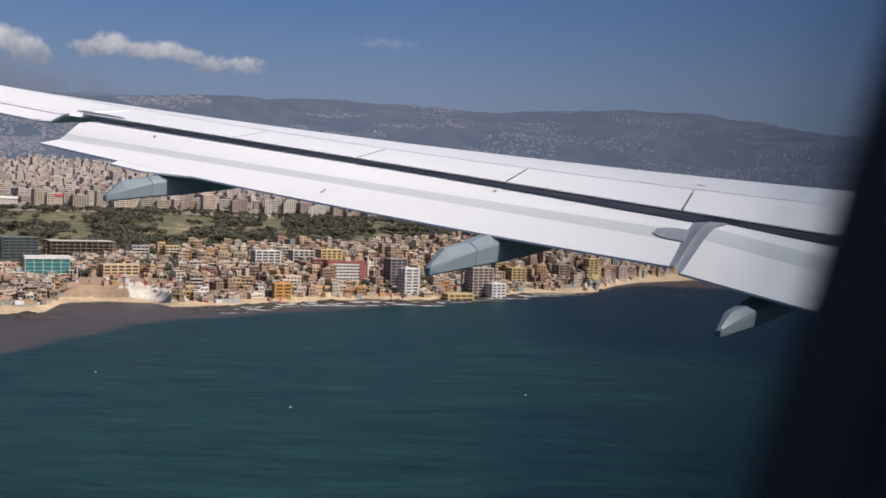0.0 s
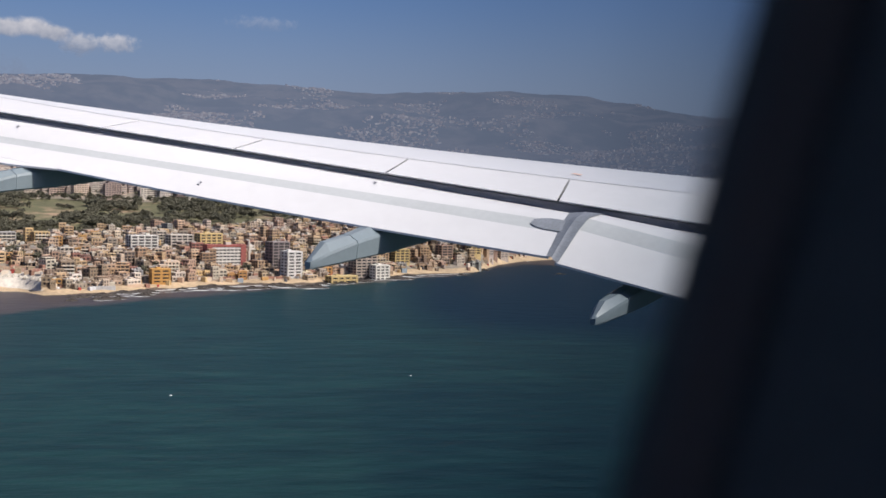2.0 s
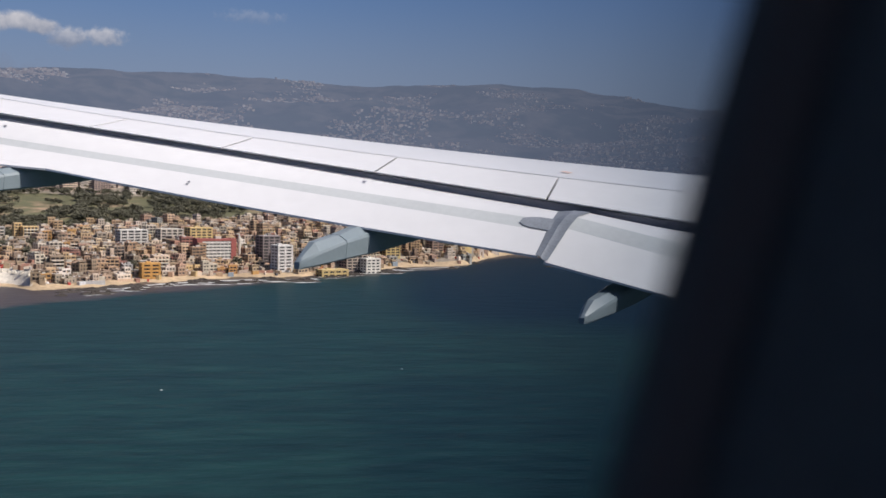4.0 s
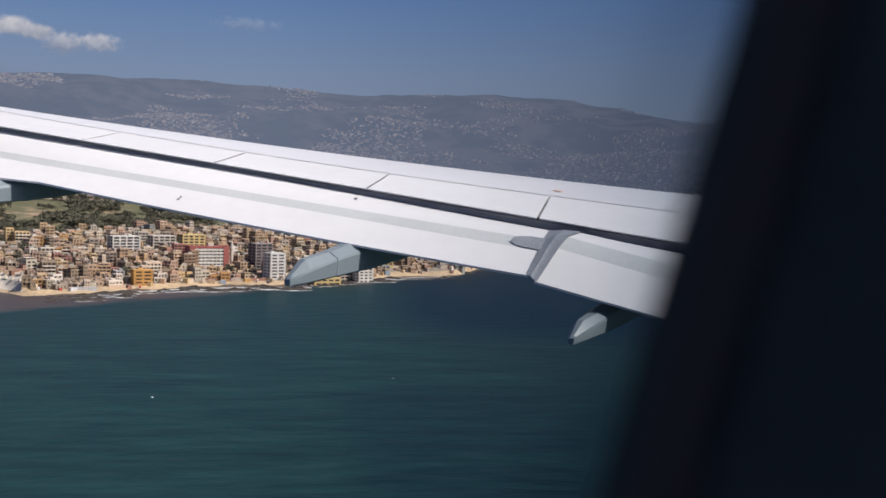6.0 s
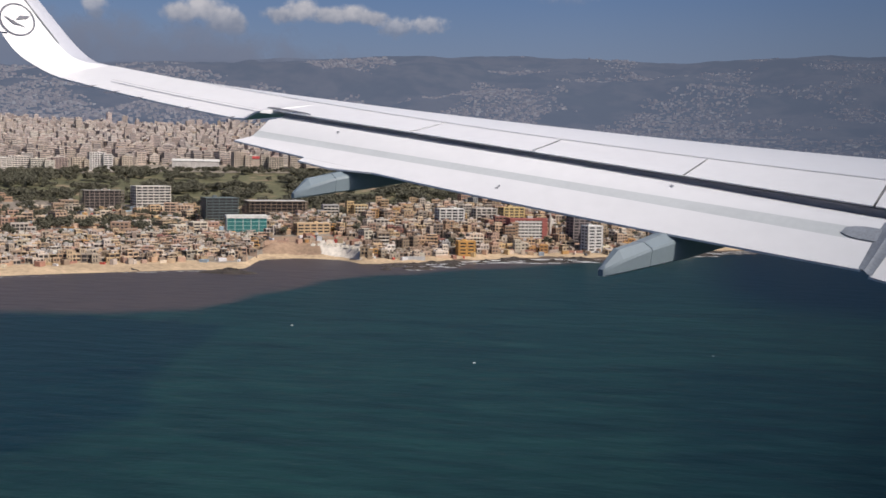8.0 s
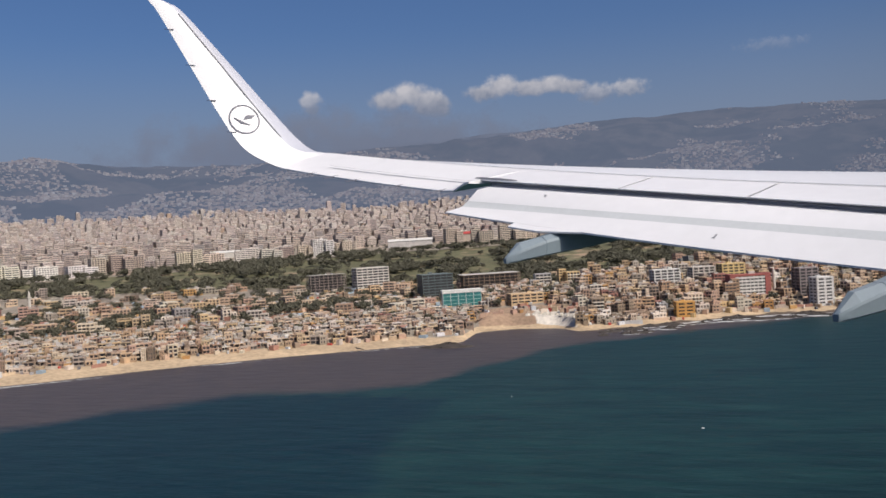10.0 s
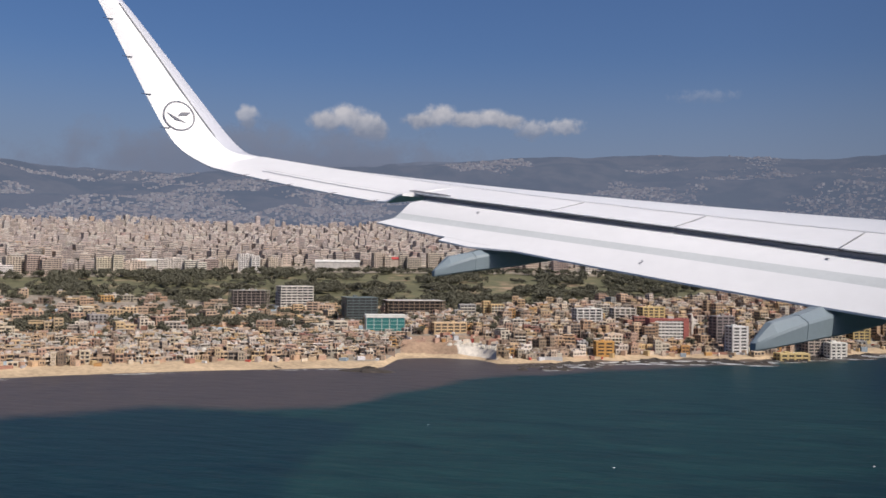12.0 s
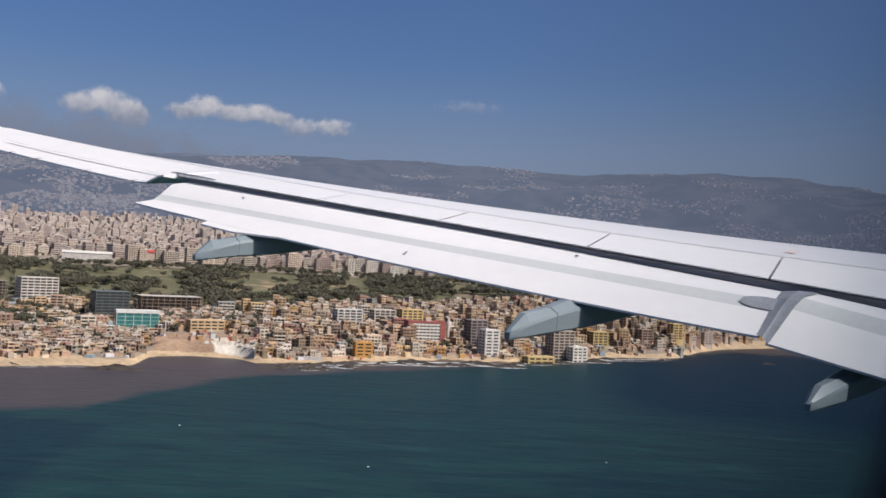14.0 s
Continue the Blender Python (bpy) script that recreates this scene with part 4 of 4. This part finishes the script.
        f += [(k, k + 1, k + 2), (k, k + 1, k + 3), (k + 1, k + 2, k + 3), (k + 2, k, k + 3)]
    return v, f


CROWNS = [crown_mesh(k) for k in range(4)]


def trunk_mesh():
    v, f = [], []

    def limb(a_, b_, r0, r1):
        k, n = len(v), 6
        for p, r in ((a_, r0), (b_, r1)):
            for i in range(n):
                v.append((p[0] + r * math.cos(i * 1.0472), p[1] + r * math.sin(i * 1.0472), p[2]))
        f.extend((k + i, k + (i + 1) % n, k + n + (i + 1) % n, k + n + i) for i in range(n))

    limb((0, 0, -0.1), (0.02, 0, 0.42), 0.045, 0.03)
    for x, y, z in ((0.22, 0.1, 0.62), (-0.2, 0.12, 0.66), (0.03, -0.22, 0.64), (0.05, 0.08, 0.78)):
        limb((0.02, 0, 0.38), (x, y, z), 0.024, 0.008)
    return v, f


tree_meshes = []
for k, (v, f) in enumerate(CROWNS):
    tree = tagged(new("tree"), "dark green broad-leaved tree", "tree", "trees of the park")
    tv, tf = trunk_mesh()
    link_mesh("trunk", tv, tf, BARK, tree)
    link_mesh("crown", v, f, LEAF, tree)
    tree_meshes.append(tree)


def tree_pose(x, y, h, r):
    return Matrix.Translation((x, y, ground_at(x, y))) @ Matrix.Rotation(r.uniform(0, 6.28), 4, "Z") @ Matrix.Diagonal((h * r.uniform(0.9, 1.4), h * r.uniform(0.9, 1.4), h, 1))


tr = random.Random(21)
spots = []
while len(spots) < 4600:                     # belts and clumps in the park, lone trees among the houses
    az, r = tr.uniform(-14, 52), tr.uniform(880, 1700)
    p = park(az, r)
    x, y = polar(az, r)
    belt = fbm(x, y, 0.011, 3, 4.0)
    s_in = r - shore(az)
    edge = min(abs(r - np.interp(az, [-12, -4, 2, 8, 14, 20, 30, 40, 60], [1600, 1480, 1380, 1290, 1230, 1200, 1230, 1300, 1400])), abs(r - np.interp(az, [-12, -4, 2, 8, 14, 20, 30, 40, 60], [1640, 1600, 1620, 1640, 1650, 1650, 1620, 1540, 1460])))
    chance = (0.95 if belt > 0.1 else 0.03) if p > 0.5 else (0.10 if s_in > 60 else 0.0) * (2.6 if az < 15 and fbm(x, y, 0.013, 3, 6.0) > 0.0 else 1.0)
    if edge < 28:
        chance = max(chance, 0.5)
    if 16 < az < 50 and 985 < r < 1180 and fbm(x, y, 0.015, 3, 9.0) > 0.0:
        chance = 0.7
    if tr.random() < chance and free(x, y, 4):
        spots.append((x, y, tr.uniform(7, 13) if p > 0.5 else tr.uniform(5, 9)))
spots.sort(key=lambda q: math.hypot(q[0], q[1]))
for i, (x, y, h) in enumerate(spots):
    if i < 4:
        tree_meshes[i].matrix_basis = tree_pose(x, y, h, tr)
    elif i < 200:
        copy_thing(tree_meshes[i % 4], Matrix()).matrix_basis = tree_pose(x, y, h, tr)
cv = [np.array([tuple(q) for q in v]) for v, f in CROWNS]
cf = [np.array(f) for v, f in CROWNS]
vs, fs, k = [], [], 0
for i, (x, y, h) in enumerate(spots[200:]):
    m = np.array(tree_pose(x, y, h, tr))
    q = cv[i % 4] @ m[:3, :3].T + m[:3, 3]
    vs.append(q), fs.append(cf[i % 4] + k)
    k += len(q)
ob = link_mesh("far_trees", np.concatenate(vs), np.concatenate(fs), LEAF)
tagged(ob, "belts of dark green trees in the park", "trees", kind="stuff")

# ---------------------------------------------------------------- the town, house by house
far_wall, far_core, far_roof = Boxes(), Boxes(), Boxes()


def far_building(x, y, w, d, nf, rot, paint, coarse=False, spandrel=1.15, pier=1.2, fh=3.1):
    z = ground_at(x, y)
    m2 = turn(rot)
    # distant blocks: haze put into the paint, walls and openings drawn together in tone
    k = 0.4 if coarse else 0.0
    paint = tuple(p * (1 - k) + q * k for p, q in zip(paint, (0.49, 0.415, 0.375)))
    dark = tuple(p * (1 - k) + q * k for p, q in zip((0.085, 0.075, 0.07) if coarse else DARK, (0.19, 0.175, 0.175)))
    wall, core, h = facade(w, d, nf, fh, spandrel, pier, coarse=coarse, annex=not coarse)
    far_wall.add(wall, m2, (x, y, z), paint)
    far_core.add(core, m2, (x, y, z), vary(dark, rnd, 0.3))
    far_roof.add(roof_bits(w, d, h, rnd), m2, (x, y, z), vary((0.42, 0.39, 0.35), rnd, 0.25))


def scatter(az0, az1, r_of, step, fill, size, floors, coarse=False, bright=0.12, jitter=0.3):
    """Rows of houses along the coast: r_of(az) gives nearest and farthest range."""
    placed = []
    lo = min(r_of(a_)[0] for a_ in np.linspace(az0, az1, 60))
    hi = max(r_of(a_)[1] for a_ in np.linspace(az0, az1, 60))
    r = lo
    while r < hi:
        az = az0
        while az < az1:
            az += math.degrees(step / r) * rnd.uniform(0.85, 1.25)
            rr = r + rnd.uniform(-jitter, jitter) * step
            a_, b_ = r_of(az)
            if not a_ < rr < b_ or rnd.random() > fill or park(az, rr) > 0.2:
                continue
            x, y = polar(az, rr)
            w, d = rnd.uniform(*size), rnd.uniform(*size)
            if not free(x, y, 0.5 * max(w, d) - 1):
                continue
            placed.append((rr - shore(az), x, y, w, d, rnd.randint(*floors), 37 + az * 0.12 + rnd.choice((0, 0, 0, 8, -12, 18, -22)) + rnd.uniform(-5, 5), vary(rnd.choice(BRIGHT if rnd.random() < bright else CITY_PAINTS if coarse else PAINTS), rnd, 0.18)))
        r += step * 0.95
    placed.sort(key=lambda q: q[0])
    return placed


def words(paint, nf):
    r, g, b = paint
    tone = "ochre" if r > 1.7 * b and r > 0.45 else "reddish" if r > 1.9 * g else "whitewashed" if b > 0.44 else "grey" if r < 0.36 else "beige"
    return f"{tone} {('low', 'one-storey', 'two-storey', 'three-storey', 'four-storey', 'five-storey', 'six-storey', 'tall')[min(nf, 7)]} house with a flat roof in the coastal town"


def place(placed, things, coarse=False, spandrel=(0.85, 1.6), pier=(0.6, 1.9)):
    for i, (s, x, y, w, d, nf, rot, paint) in enumerate(placed):
        sp, pr = rnd.uniform(*spandrel), rnd.uniform(*pier)
        if i < things:
            building(x, y, w, d, nf, rot, paint, words(paint, nf), "houses of the coastal town", sp, pr)
        else:
            far_building(x, y, w, d, nf, rot, paint, coarse, sp, pr)


# taller apartment blocks with balconies among the low houses
blocks = scatter(-12, 15.5, lambda az: (shore(az) + 55, shore(az) + 330), 62, 0.34, (11, 18), (3, 5), bright=0.1, jitter=0.45)
for s_in, x, y, w, d, nf, rot, paint in blocks:
    ob = building(x, y, w, d, nf, rot, paint, words(paint, nf).replace("house", "apartment block"), "apartment blocks of the town", rnd.uniform(1.1, 1.5), rnd.uniform(0.8, 1.6))
    for k in range(1, nf):
        b = Boxes()
        b.add([(0, -d / 2 - 0.7, k * 3.1 - 0.2, w * 0.86, 1.5, 0.18), (0, -d / 2 - 1.4, k * 3.1 - 0.2, w * 0.86, 0.12, 1.1)], turn(rot), (0, 0, 0), vary((0.62, 0.56, 0.46), rnd, 0.1))
        b.make("balcony", WALL, ob)
    TAKEN.append((x, y, 0.52 * max(w, d)))
# headland town
town = scatter(-13.5, 15.5, lambda az: (shore(az) + np.interp(az, [-13, -9, 0, 4, 9, 16], [34, 28, 25, 32, 31, 24]) + 16 * fbm(az, 1.0, 0.5, 3, 2.0), min(np.interp(az, [-12, -4, 2, 8, 14, 20], [1600, 1480, 1380, 1290, 1230, 1200]), shore(az) + 520)), 12.0, 0.88, (6.5, 13), (1, 3), bright=0.12)
town = [(s, x, y, w, d, nf + (rnd.random() < 0.16) * rnd.randint(1, 2) if s > 60 else max(1, nf - 1), rot, p) for s, x, y, w, d, nf, rot, p in town]
place(town, 110)
# shanty rows above the beach
huts = scatter(16.5, 66, lambda az: (shore(az) + np.interp(az, [16.5, 22.5, 24, 30, 66], [75, 72, 42, 44, 48]), shore(az) + 170), 8.4, 0.9, (5.5, 11), (1, 2), bright=0.05)
place(huts, 80, spandrel=(0.6, 1.2), pier=(0.4, 0.9))
# looser blocks between the shanties and the park
mid = scatter(17, 66, lambda az: (shore(az) + 175, np.interp(az, [14, 20, 30, 40, 60], [1230, 1200, 1230, 1300, 1400])), 23, 0.40, (9, 20), (1, 3), bright=0.08)
place(mid, 8)
# the dense city behind the park, and up the slope
az = -12.0
while az < 60:                               # apartment blocks in a row along the far side of the park
    far = float(np.interp(az, [-12, -4, 2, 8, 14, 20, 30, 40, 60], [1640, 1600, 1620, 1640, 1650, 1650, 1620, 1540, 1460])) + rnd.uniform(14, 40)
    w, d, nf = rnd.uniform(16, 34), rnd.uniform(13, 18), rnd.randint(5, 9)
    x, y = polar(az, far)
    if free(x, y, 0.5 * w) and rnd.random() < 0.8:
        paint = vary(rnd.choice([(0.66, 0.60, 0.52), (0.60, 0.50, 0.40), (0.50, 0.42, 0.34), (0.72, 0.68, 0.62), (0.42, 0.33, 0.28)]), rnd, 0.1)
        building(x, y, w, d, nf, az + 14 + rnd.uniform(-10, 10), paint, words(paint, nf).replace("house", "apartment block").replace("in the coastal town", "facing the park"), "apartment blocks facing the park", rnd.uniform(1.2, 1.6), rnd.uniform(0.6, 1.4))
        TAKEN.append((x, y, 0.5 * w))
    az += math.degrees(w * rnd.uniform(1.05, 1.5) / far)
city = scatter(-8, 62, lambda az: (np.interp(az, [-32, -12, -4, 2, 8, 14, 20, 30, 40, 60], [1900, 1640, 1620, 1650, 1680, 1700, 1710, 1690, 1600, 1480]), 2000), 20, 0.86, (9, 21), (2, 6), coarse=True, bright=0.05, jitter=0.45)
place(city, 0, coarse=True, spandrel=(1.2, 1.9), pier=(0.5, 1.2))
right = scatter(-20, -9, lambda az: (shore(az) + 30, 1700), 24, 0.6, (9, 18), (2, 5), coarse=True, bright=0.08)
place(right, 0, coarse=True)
back = scatter(5, 62, lambda az: (2000, 2680), 19, 0.80, (7, 16), (2, 4), coarse=True, bright=0.04, jitter=0.45)
for s_in, x, y, w, d, nf, rot, paint in back:
    nf += (rnd.random() < 0.06) * rnd.randint(2, 5)
    # haze again put into the wall and opening colours of the farthest rows
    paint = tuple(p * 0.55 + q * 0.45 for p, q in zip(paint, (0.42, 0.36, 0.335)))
    z, m2 = ground_at(x, y), turn(rot)
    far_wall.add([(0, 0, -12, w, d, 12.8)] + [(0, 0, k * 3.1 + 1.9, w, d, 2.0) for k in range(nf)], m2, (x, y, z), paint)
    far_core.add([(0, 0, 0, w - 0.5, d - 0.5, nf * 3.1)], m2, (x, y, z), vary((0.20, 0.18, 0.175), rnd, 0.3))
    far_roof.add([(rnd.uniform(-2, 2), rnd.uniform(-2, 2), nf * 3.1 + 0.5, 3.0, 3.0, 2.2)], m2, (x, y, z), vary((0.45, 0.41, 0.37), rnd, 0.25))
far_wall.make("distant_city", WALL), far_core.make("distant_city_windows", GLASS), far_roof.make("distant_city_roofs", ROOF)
for name, label in (("distant_city", "dense beige apartment blocks covering the slope"), ("distant_city_windows", "dark window openings of the distant blocks"), ("distant_city_roofs", "dusty flat roofs with tanks of the distant blocks")):
    tagged(bpy.data.objects[name], label, "buildings", kind="stuff")

# hillside villages: clusters of pale houses on the mountain
village = Boxes()
vr = random.Random(5)
count = 0
while count < 24000:
    az = vr.uniform(-30, 60)
    r = vr.uniform(2640 if az > 6 else 1950, 4480)
    x, y = polar(az, r)
    k = max(0.0, (r - 2640) / 1840)
    if fbm(x, y, 0.0032, 5, 7.0) < -0.42 + 0.86 * k ** 0.5 + vr.uniform(-0.10, 0.10):
        continue
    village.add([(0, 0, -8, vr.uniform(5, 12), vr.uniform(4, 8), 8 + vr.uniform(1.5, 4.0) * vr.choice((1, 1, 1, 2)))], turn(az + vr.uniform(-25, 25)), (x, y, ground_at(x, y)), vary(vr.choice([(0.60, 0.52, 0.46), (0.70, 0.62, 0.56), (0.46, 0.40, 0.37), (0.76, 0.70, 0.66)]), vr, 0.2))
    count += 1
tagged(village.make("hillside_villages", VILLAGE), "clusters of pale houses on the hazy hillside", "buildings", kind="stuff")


# ---------------------------------------------------------------- clutter between the houses: sheds, walls, parked vans, tanks, rubble
clutter = Boxes()
cr = random.Random(11)
for _ in range(5200):
    az = cr.uniform(-14, 62)
    s_in = cr.uniform(30, 430) if az > 16 else cr.uniform(14, 420)
    r = float(shore(az)) + s_in
    if park(az, r) > 0.2 or r > 1350:
        continue
    x, y = polar(az, r)
    kind = cr.random()
    size = (cr.uniform(1.6, 2.0), cr.uniform(3.8, 5.0), cr.uniform(1.3, 2.0)) if kind < 0.3 else (cr.uniform(3, 7), cr.uniform(3, 6), cr.uniform(2.2, 4.5)) if kind < 0.8 else (cr.uniform(8, 18), 0.4, cr.uniform(1.8, 3.2))
    col = cr.choice([(0.6, 0.6, 0.6), (0.12, 0.12, 0.13), (0.35, 0.34, 0.34), (0.45, 0.08, 0.06)]) if kind < 0.3 else vary(cr.choice(PAINTS + BRIGHT[:3] + [(0.5, 0.5, 0.5), (0.3, 0.36, 0.42)]), cr, 0.25)
    clutter.add([(0, 0, -1.5, size[0], size[1], size[2] + 1.5)], turn(cr.uniform(0, 90)), (x, y, ground_at(x, y)), col)
tagged(clutter.make("street_clutter", WALL), "sheds, yard walls and parked vans between the houses", "clutter", kind="stuff")


# ---------------------------------------------------------------- rocks, jetty, rubble bank and surf
def rock(name, label, x, y, rx, ry, h, seed, mat, rot=0.0, z=None):
    """A low jagged rock mass with broken outline."""
    r = random.Random(seed)
    n, rings = 22, 5
    v, f = [(0, 0, h)], []
    lobes = [r.uniform(0.65, 1.15) for _ in range(n)]
    for k in range(1, rings + 1):
        q = k / rings
        for i in range(n):
            a_ = 2 * math.pi * i / n
            m = lobes[i] * (0.25 + 0.75 * q) * r.uniform(0.9, 1.1)
            v.append((rx * q * m * math.cos(a_), ry * q * m * math.sin(a_), h * (1 - q ** 1.6) * r.uniform(0.55, 1.2) - (1.2 if k == rings else 0)))
    for i in range(n):
        j = (i + 1) % n
        f.append((0, 1 + i, 1 + j))
        for k in range(rings - 1):
            f.append((1 + k * n + i, 1 + (k + 1) * n + i, 1 + (k + 1) * n + j, 1 + k * n + j))
    ob = link_mesh(name, v, f, mat)
    ob.location, ob.rotation_euler = (x, y, 0.0 if z is None else z), (0, 0, radians(rot))
    tagged(ob, label, "rock", "rocks along the shore" if name == "rock" else "")
    return ob


rock("jetty", "dark rock jetty at the end of the beach", *polar(24.1, 766), 30, 8, 4.2, 3, ROCK, 10)
rock("jetty", "low rubble spit crossing the beach", -392, 690, 16, 3.5, 1.8, 4, ROCK, -20)
for i, (x, y, w, turned) in enumerate(ROCKS):
    rock("rock", "low dark wet rock awash near the shore", x, y, w * 1.5, w * 0.7, 1.2 + 0.13 * w, 100 + i, ROCK, turned)
rock("rock", "small dark islet standing off the far shore", *polar(-13.2, 1150), 10, 3, 1.6, 301, ROCK, 10)
for i, (az, s_in, w, h) in enumerate([(16.3 + 0.085 * q, 16 + 11 * (q * 7 % 4), 1.8 + 0.7 * (q % 3), 1.2 + 0.3 * (q % 4)) for q in range(36)]):
    x, y = polar(az, float(shore(az)) + s_in)
    rock("boulder", "pale boulder tipped down the bank to the sea", x, y, w, w * 0.8, h, 400 + i, RUBBLE, az, ground_at(x, y) - 0.9)


def whitecap(az, r, size, seed):
    """A breaking crest: a low ragged heap of foam on the water."""
    q = random.Random(seed)
    n, v = 14, [(0, 0, 0.35)]
    v += [(size * k * q.uniform(0.6, 1.2) * math.cos(6.2832 * i / n), 0.45 * size * k * q.uniform(0.6, 1.2) * math.sin(6.2832 * i / n), 0.25 if k < 1 else 0.02) for k in (0.55, 1.0) for i in range(n)]
    f = [(0, 1 + i, 1 + (i + 1) % n) for i in range(n)] + [(1 + i, 1 + n + i, 1 + n + (i + 1) % n, 1 + (i + 1) % n) for i in range(n)]
    ob = link_mesh("whitecap", v, f, FOAM)
    ob.location, ob.rotation_euler = (*polar(az, r), 0.02), (0, 0, radians(az + q.uniform(-25, 25)))
    tagged(ob, "small white wave crest on the open sea", "wave", "wave crests on the sea")


for i, (az, r, size) in enumerate(((9.5, 425, 0.8), (-4.5, 470, 0.6), (20.5, 520, 0.6))):
    whitecap(az, r, size, 700 + i)


# ---------------------------------------------------------------- clouds: a far backdrop
def cloud(az, el, width, tall, seed, dense, puffs, ragged=0.55, lit=(0.56, 0.52, 0.49), dim=(0.20, 0.215, 0.255), r=4800, label="small white cumulus cloud above the mountains"):
    """A cloud on a far sheet; width and tall in degrees. puffs: heaps as (across, up, radius across, radius up) in shares of the sheet."""
    m = bpy.data.materials.new("cloud_backdrop")
    m.use_nodes = True
    n, l = m.node_tree.nodes, m.node_tree.links
    n.remove(n["Principled BSDF"])

    def calc(op, a_, b_, c_=None):
        q = n.new("ShaderNodeMath")
        q.operation = op
        for i, val in enumerate((a_, b_, c_)):
            if val is None:
                continue
            if isinstance(val, (int, float)):
                q.inputs[i].default_value = val
            else:
                l.new(val, q.inputs[i])
        return q.outputs[0]

    co, nz, mp = n.new("ShaderNodeTexCoord"), n.new("ShaderNodeTexNoise"), n.new("ShaderNodeMapping")
    nz.noise_dimensions = "4D"
    nz.inputs["W"].default_value, nz.inputs["Scale"].default_value, nz.inputs["Detail"].default_value, nz.inputs["Roughness"].default_value = seed * 3.7, 3.4, 7, 0.58
    mp.inputs["Scale"].default_value = (width / tall, 1, 1)
    l.new(co.outputs["UV"], mp.inputs["Vector"]), l.new(mp.outputs[0], nz.inputs["Vector"])
    heap = None
    for u, v_, ru, rv in puffs:
        off, size = n.new("ShaderNodeVectorMath"), n.new("ShaderNodeVectorMath")
        off.operation = "MULTIPLY_ADD"
        off.inputs[1].default_value, off.inputs[2].default_value = (1 / ru, 1 / rv, 0), (-u / ru, -v_ / rv, 0)
        l.new(co.outputs["UV"], off.inputs[0])
        size.operation = "LENGTH"
        l.new(off.outputs[0], size.inputs[0])
        one = calc("SUBTRACT", 1.0, size.outputs["Value"])
        heap = one if heap is None else calc("SMOOTH_MAX", heap, one, 0.25)
    rough = calc("MULTIPLY_ADD", nz.outputs["Fac"], 2 * ragged, -ragged)
    cut = n.new("ShaderNodeMapRange")
    cut.interpolation_type = "SMOOTHSTEP"
    cut.inputs["From Min"].default_value, cut.inputs["From Max"].default_value, cut.inputs["To Max"].default_value = 0.06, 0.06 + ragged, dense
    l.new(calc("ADD", heap, rough), cut.inputs["Value"])
    # bright tops and dim undersides are painted in, and the sheet glows
    sep, tone_ = n.new("ShaderNodeSeparateXYZ"), n.new("ShaderNodeMix")
    l.new(co.outputs["UV"], sep.inputs[0])
    up = calc("ADD", calc("MULTIPLY_ADD", sep.outputs["Y"], 2.0, -0.55), calc("MULTIPLY_ADD", nz.outputs["Fac"], 1.4, -0.7))
    tone_.data_type, tone_.clamp_factor = "RGBA", True
    tone_.inputs[6].default_value, tone_.inputs[7].default_value = (*dim, 1), (*lit, 1)
    l.new(up, tone_.inputs[0])
    em, tr_, mx = n.new("ShaderNodeEmission"), n.new("ShaderNodeBsdfTransparent"), n.new("ShaderNodeMixShader")
    l.new(tone_.outputs[2], em.inputs["Color"])
    l.new(cut.outputs[0], mx.inputs[0]), l.new(tr_.outputs[0], mx.inputs[1]), l.new(em.outputs[0], mx.inputs[2])
    l.new(mx.outputs[0], n["Material Output"].inputs["Surface"])
    c = Vector((*polar(az, r), EYE + r * math.tan(radians(el))))
    side, half_w, half_h = Vector((*polar(az - 90, 1), 0)), r * math.tan(radians(width / 2)), r * math.tan(radians(tall / 2))
    v = [c - side * half_w - Vector((0, 0, half_h)), c + side * half_w - Vector((0, 0, half_h)), c + side * half_w + Vector((0, 0, half_h)), c - side * half_w + Vector((0, 0, half_h))]
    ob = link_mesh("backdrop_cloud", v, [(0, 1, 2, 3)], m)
    ob.visible_shadow = False
    uv = ob.data.uv_layers.new(name="UVMap")
    for i, q in enumerate(((0, 0), (1, 0), (1, 1), (0, 1))):
        uv.data[i].uv = q
    tagged(ob, label, "cloud", kind="structure")


cloud(25.5, 8.15, 5.6, 3.0, 1, 0.82, [(0.28, 0.50, 0.28, 0.26), (0.50, 0.58, 0.26, 0.32), (0.68, 0.40, 0.24, 0.34), (0.80, 0.36, 0.16, 0.30)])
cloud(18.6, 8.4, 7.8, 2.4, 2, 0.82, [(0.18, 0.46, 0.20, 0.26), (0.32, 0.60, 0.18, 0.34), (0.52, 0.50, 0.22, 0.28), (0.70, 0.54, 0.18, 0.28), (0.84, 0.46, 0.16, 0.24)])
cloud(31.4, 8.2, 2.2, 1.8, 3, 0.62, [(0.5, 0.55, 0.4, 0.4), (0.55, 0.35, 0.25, 0.3)])
cloud(13.6, 7.9, 4.6, 1.7, 4, 0.62, [(0.3, 0.45, 0.34, 0.45), (0.7, 0.55, 0.34, 0.40)], 0.6)
cloud(4.5, 9.6, 5.0, 1.2, 6, 0.16, [(0.5, 0.5, 0.5, 0.45)], 0.8)
# the grey haze under the clouds, painted on a glowing sheet before the far ridges
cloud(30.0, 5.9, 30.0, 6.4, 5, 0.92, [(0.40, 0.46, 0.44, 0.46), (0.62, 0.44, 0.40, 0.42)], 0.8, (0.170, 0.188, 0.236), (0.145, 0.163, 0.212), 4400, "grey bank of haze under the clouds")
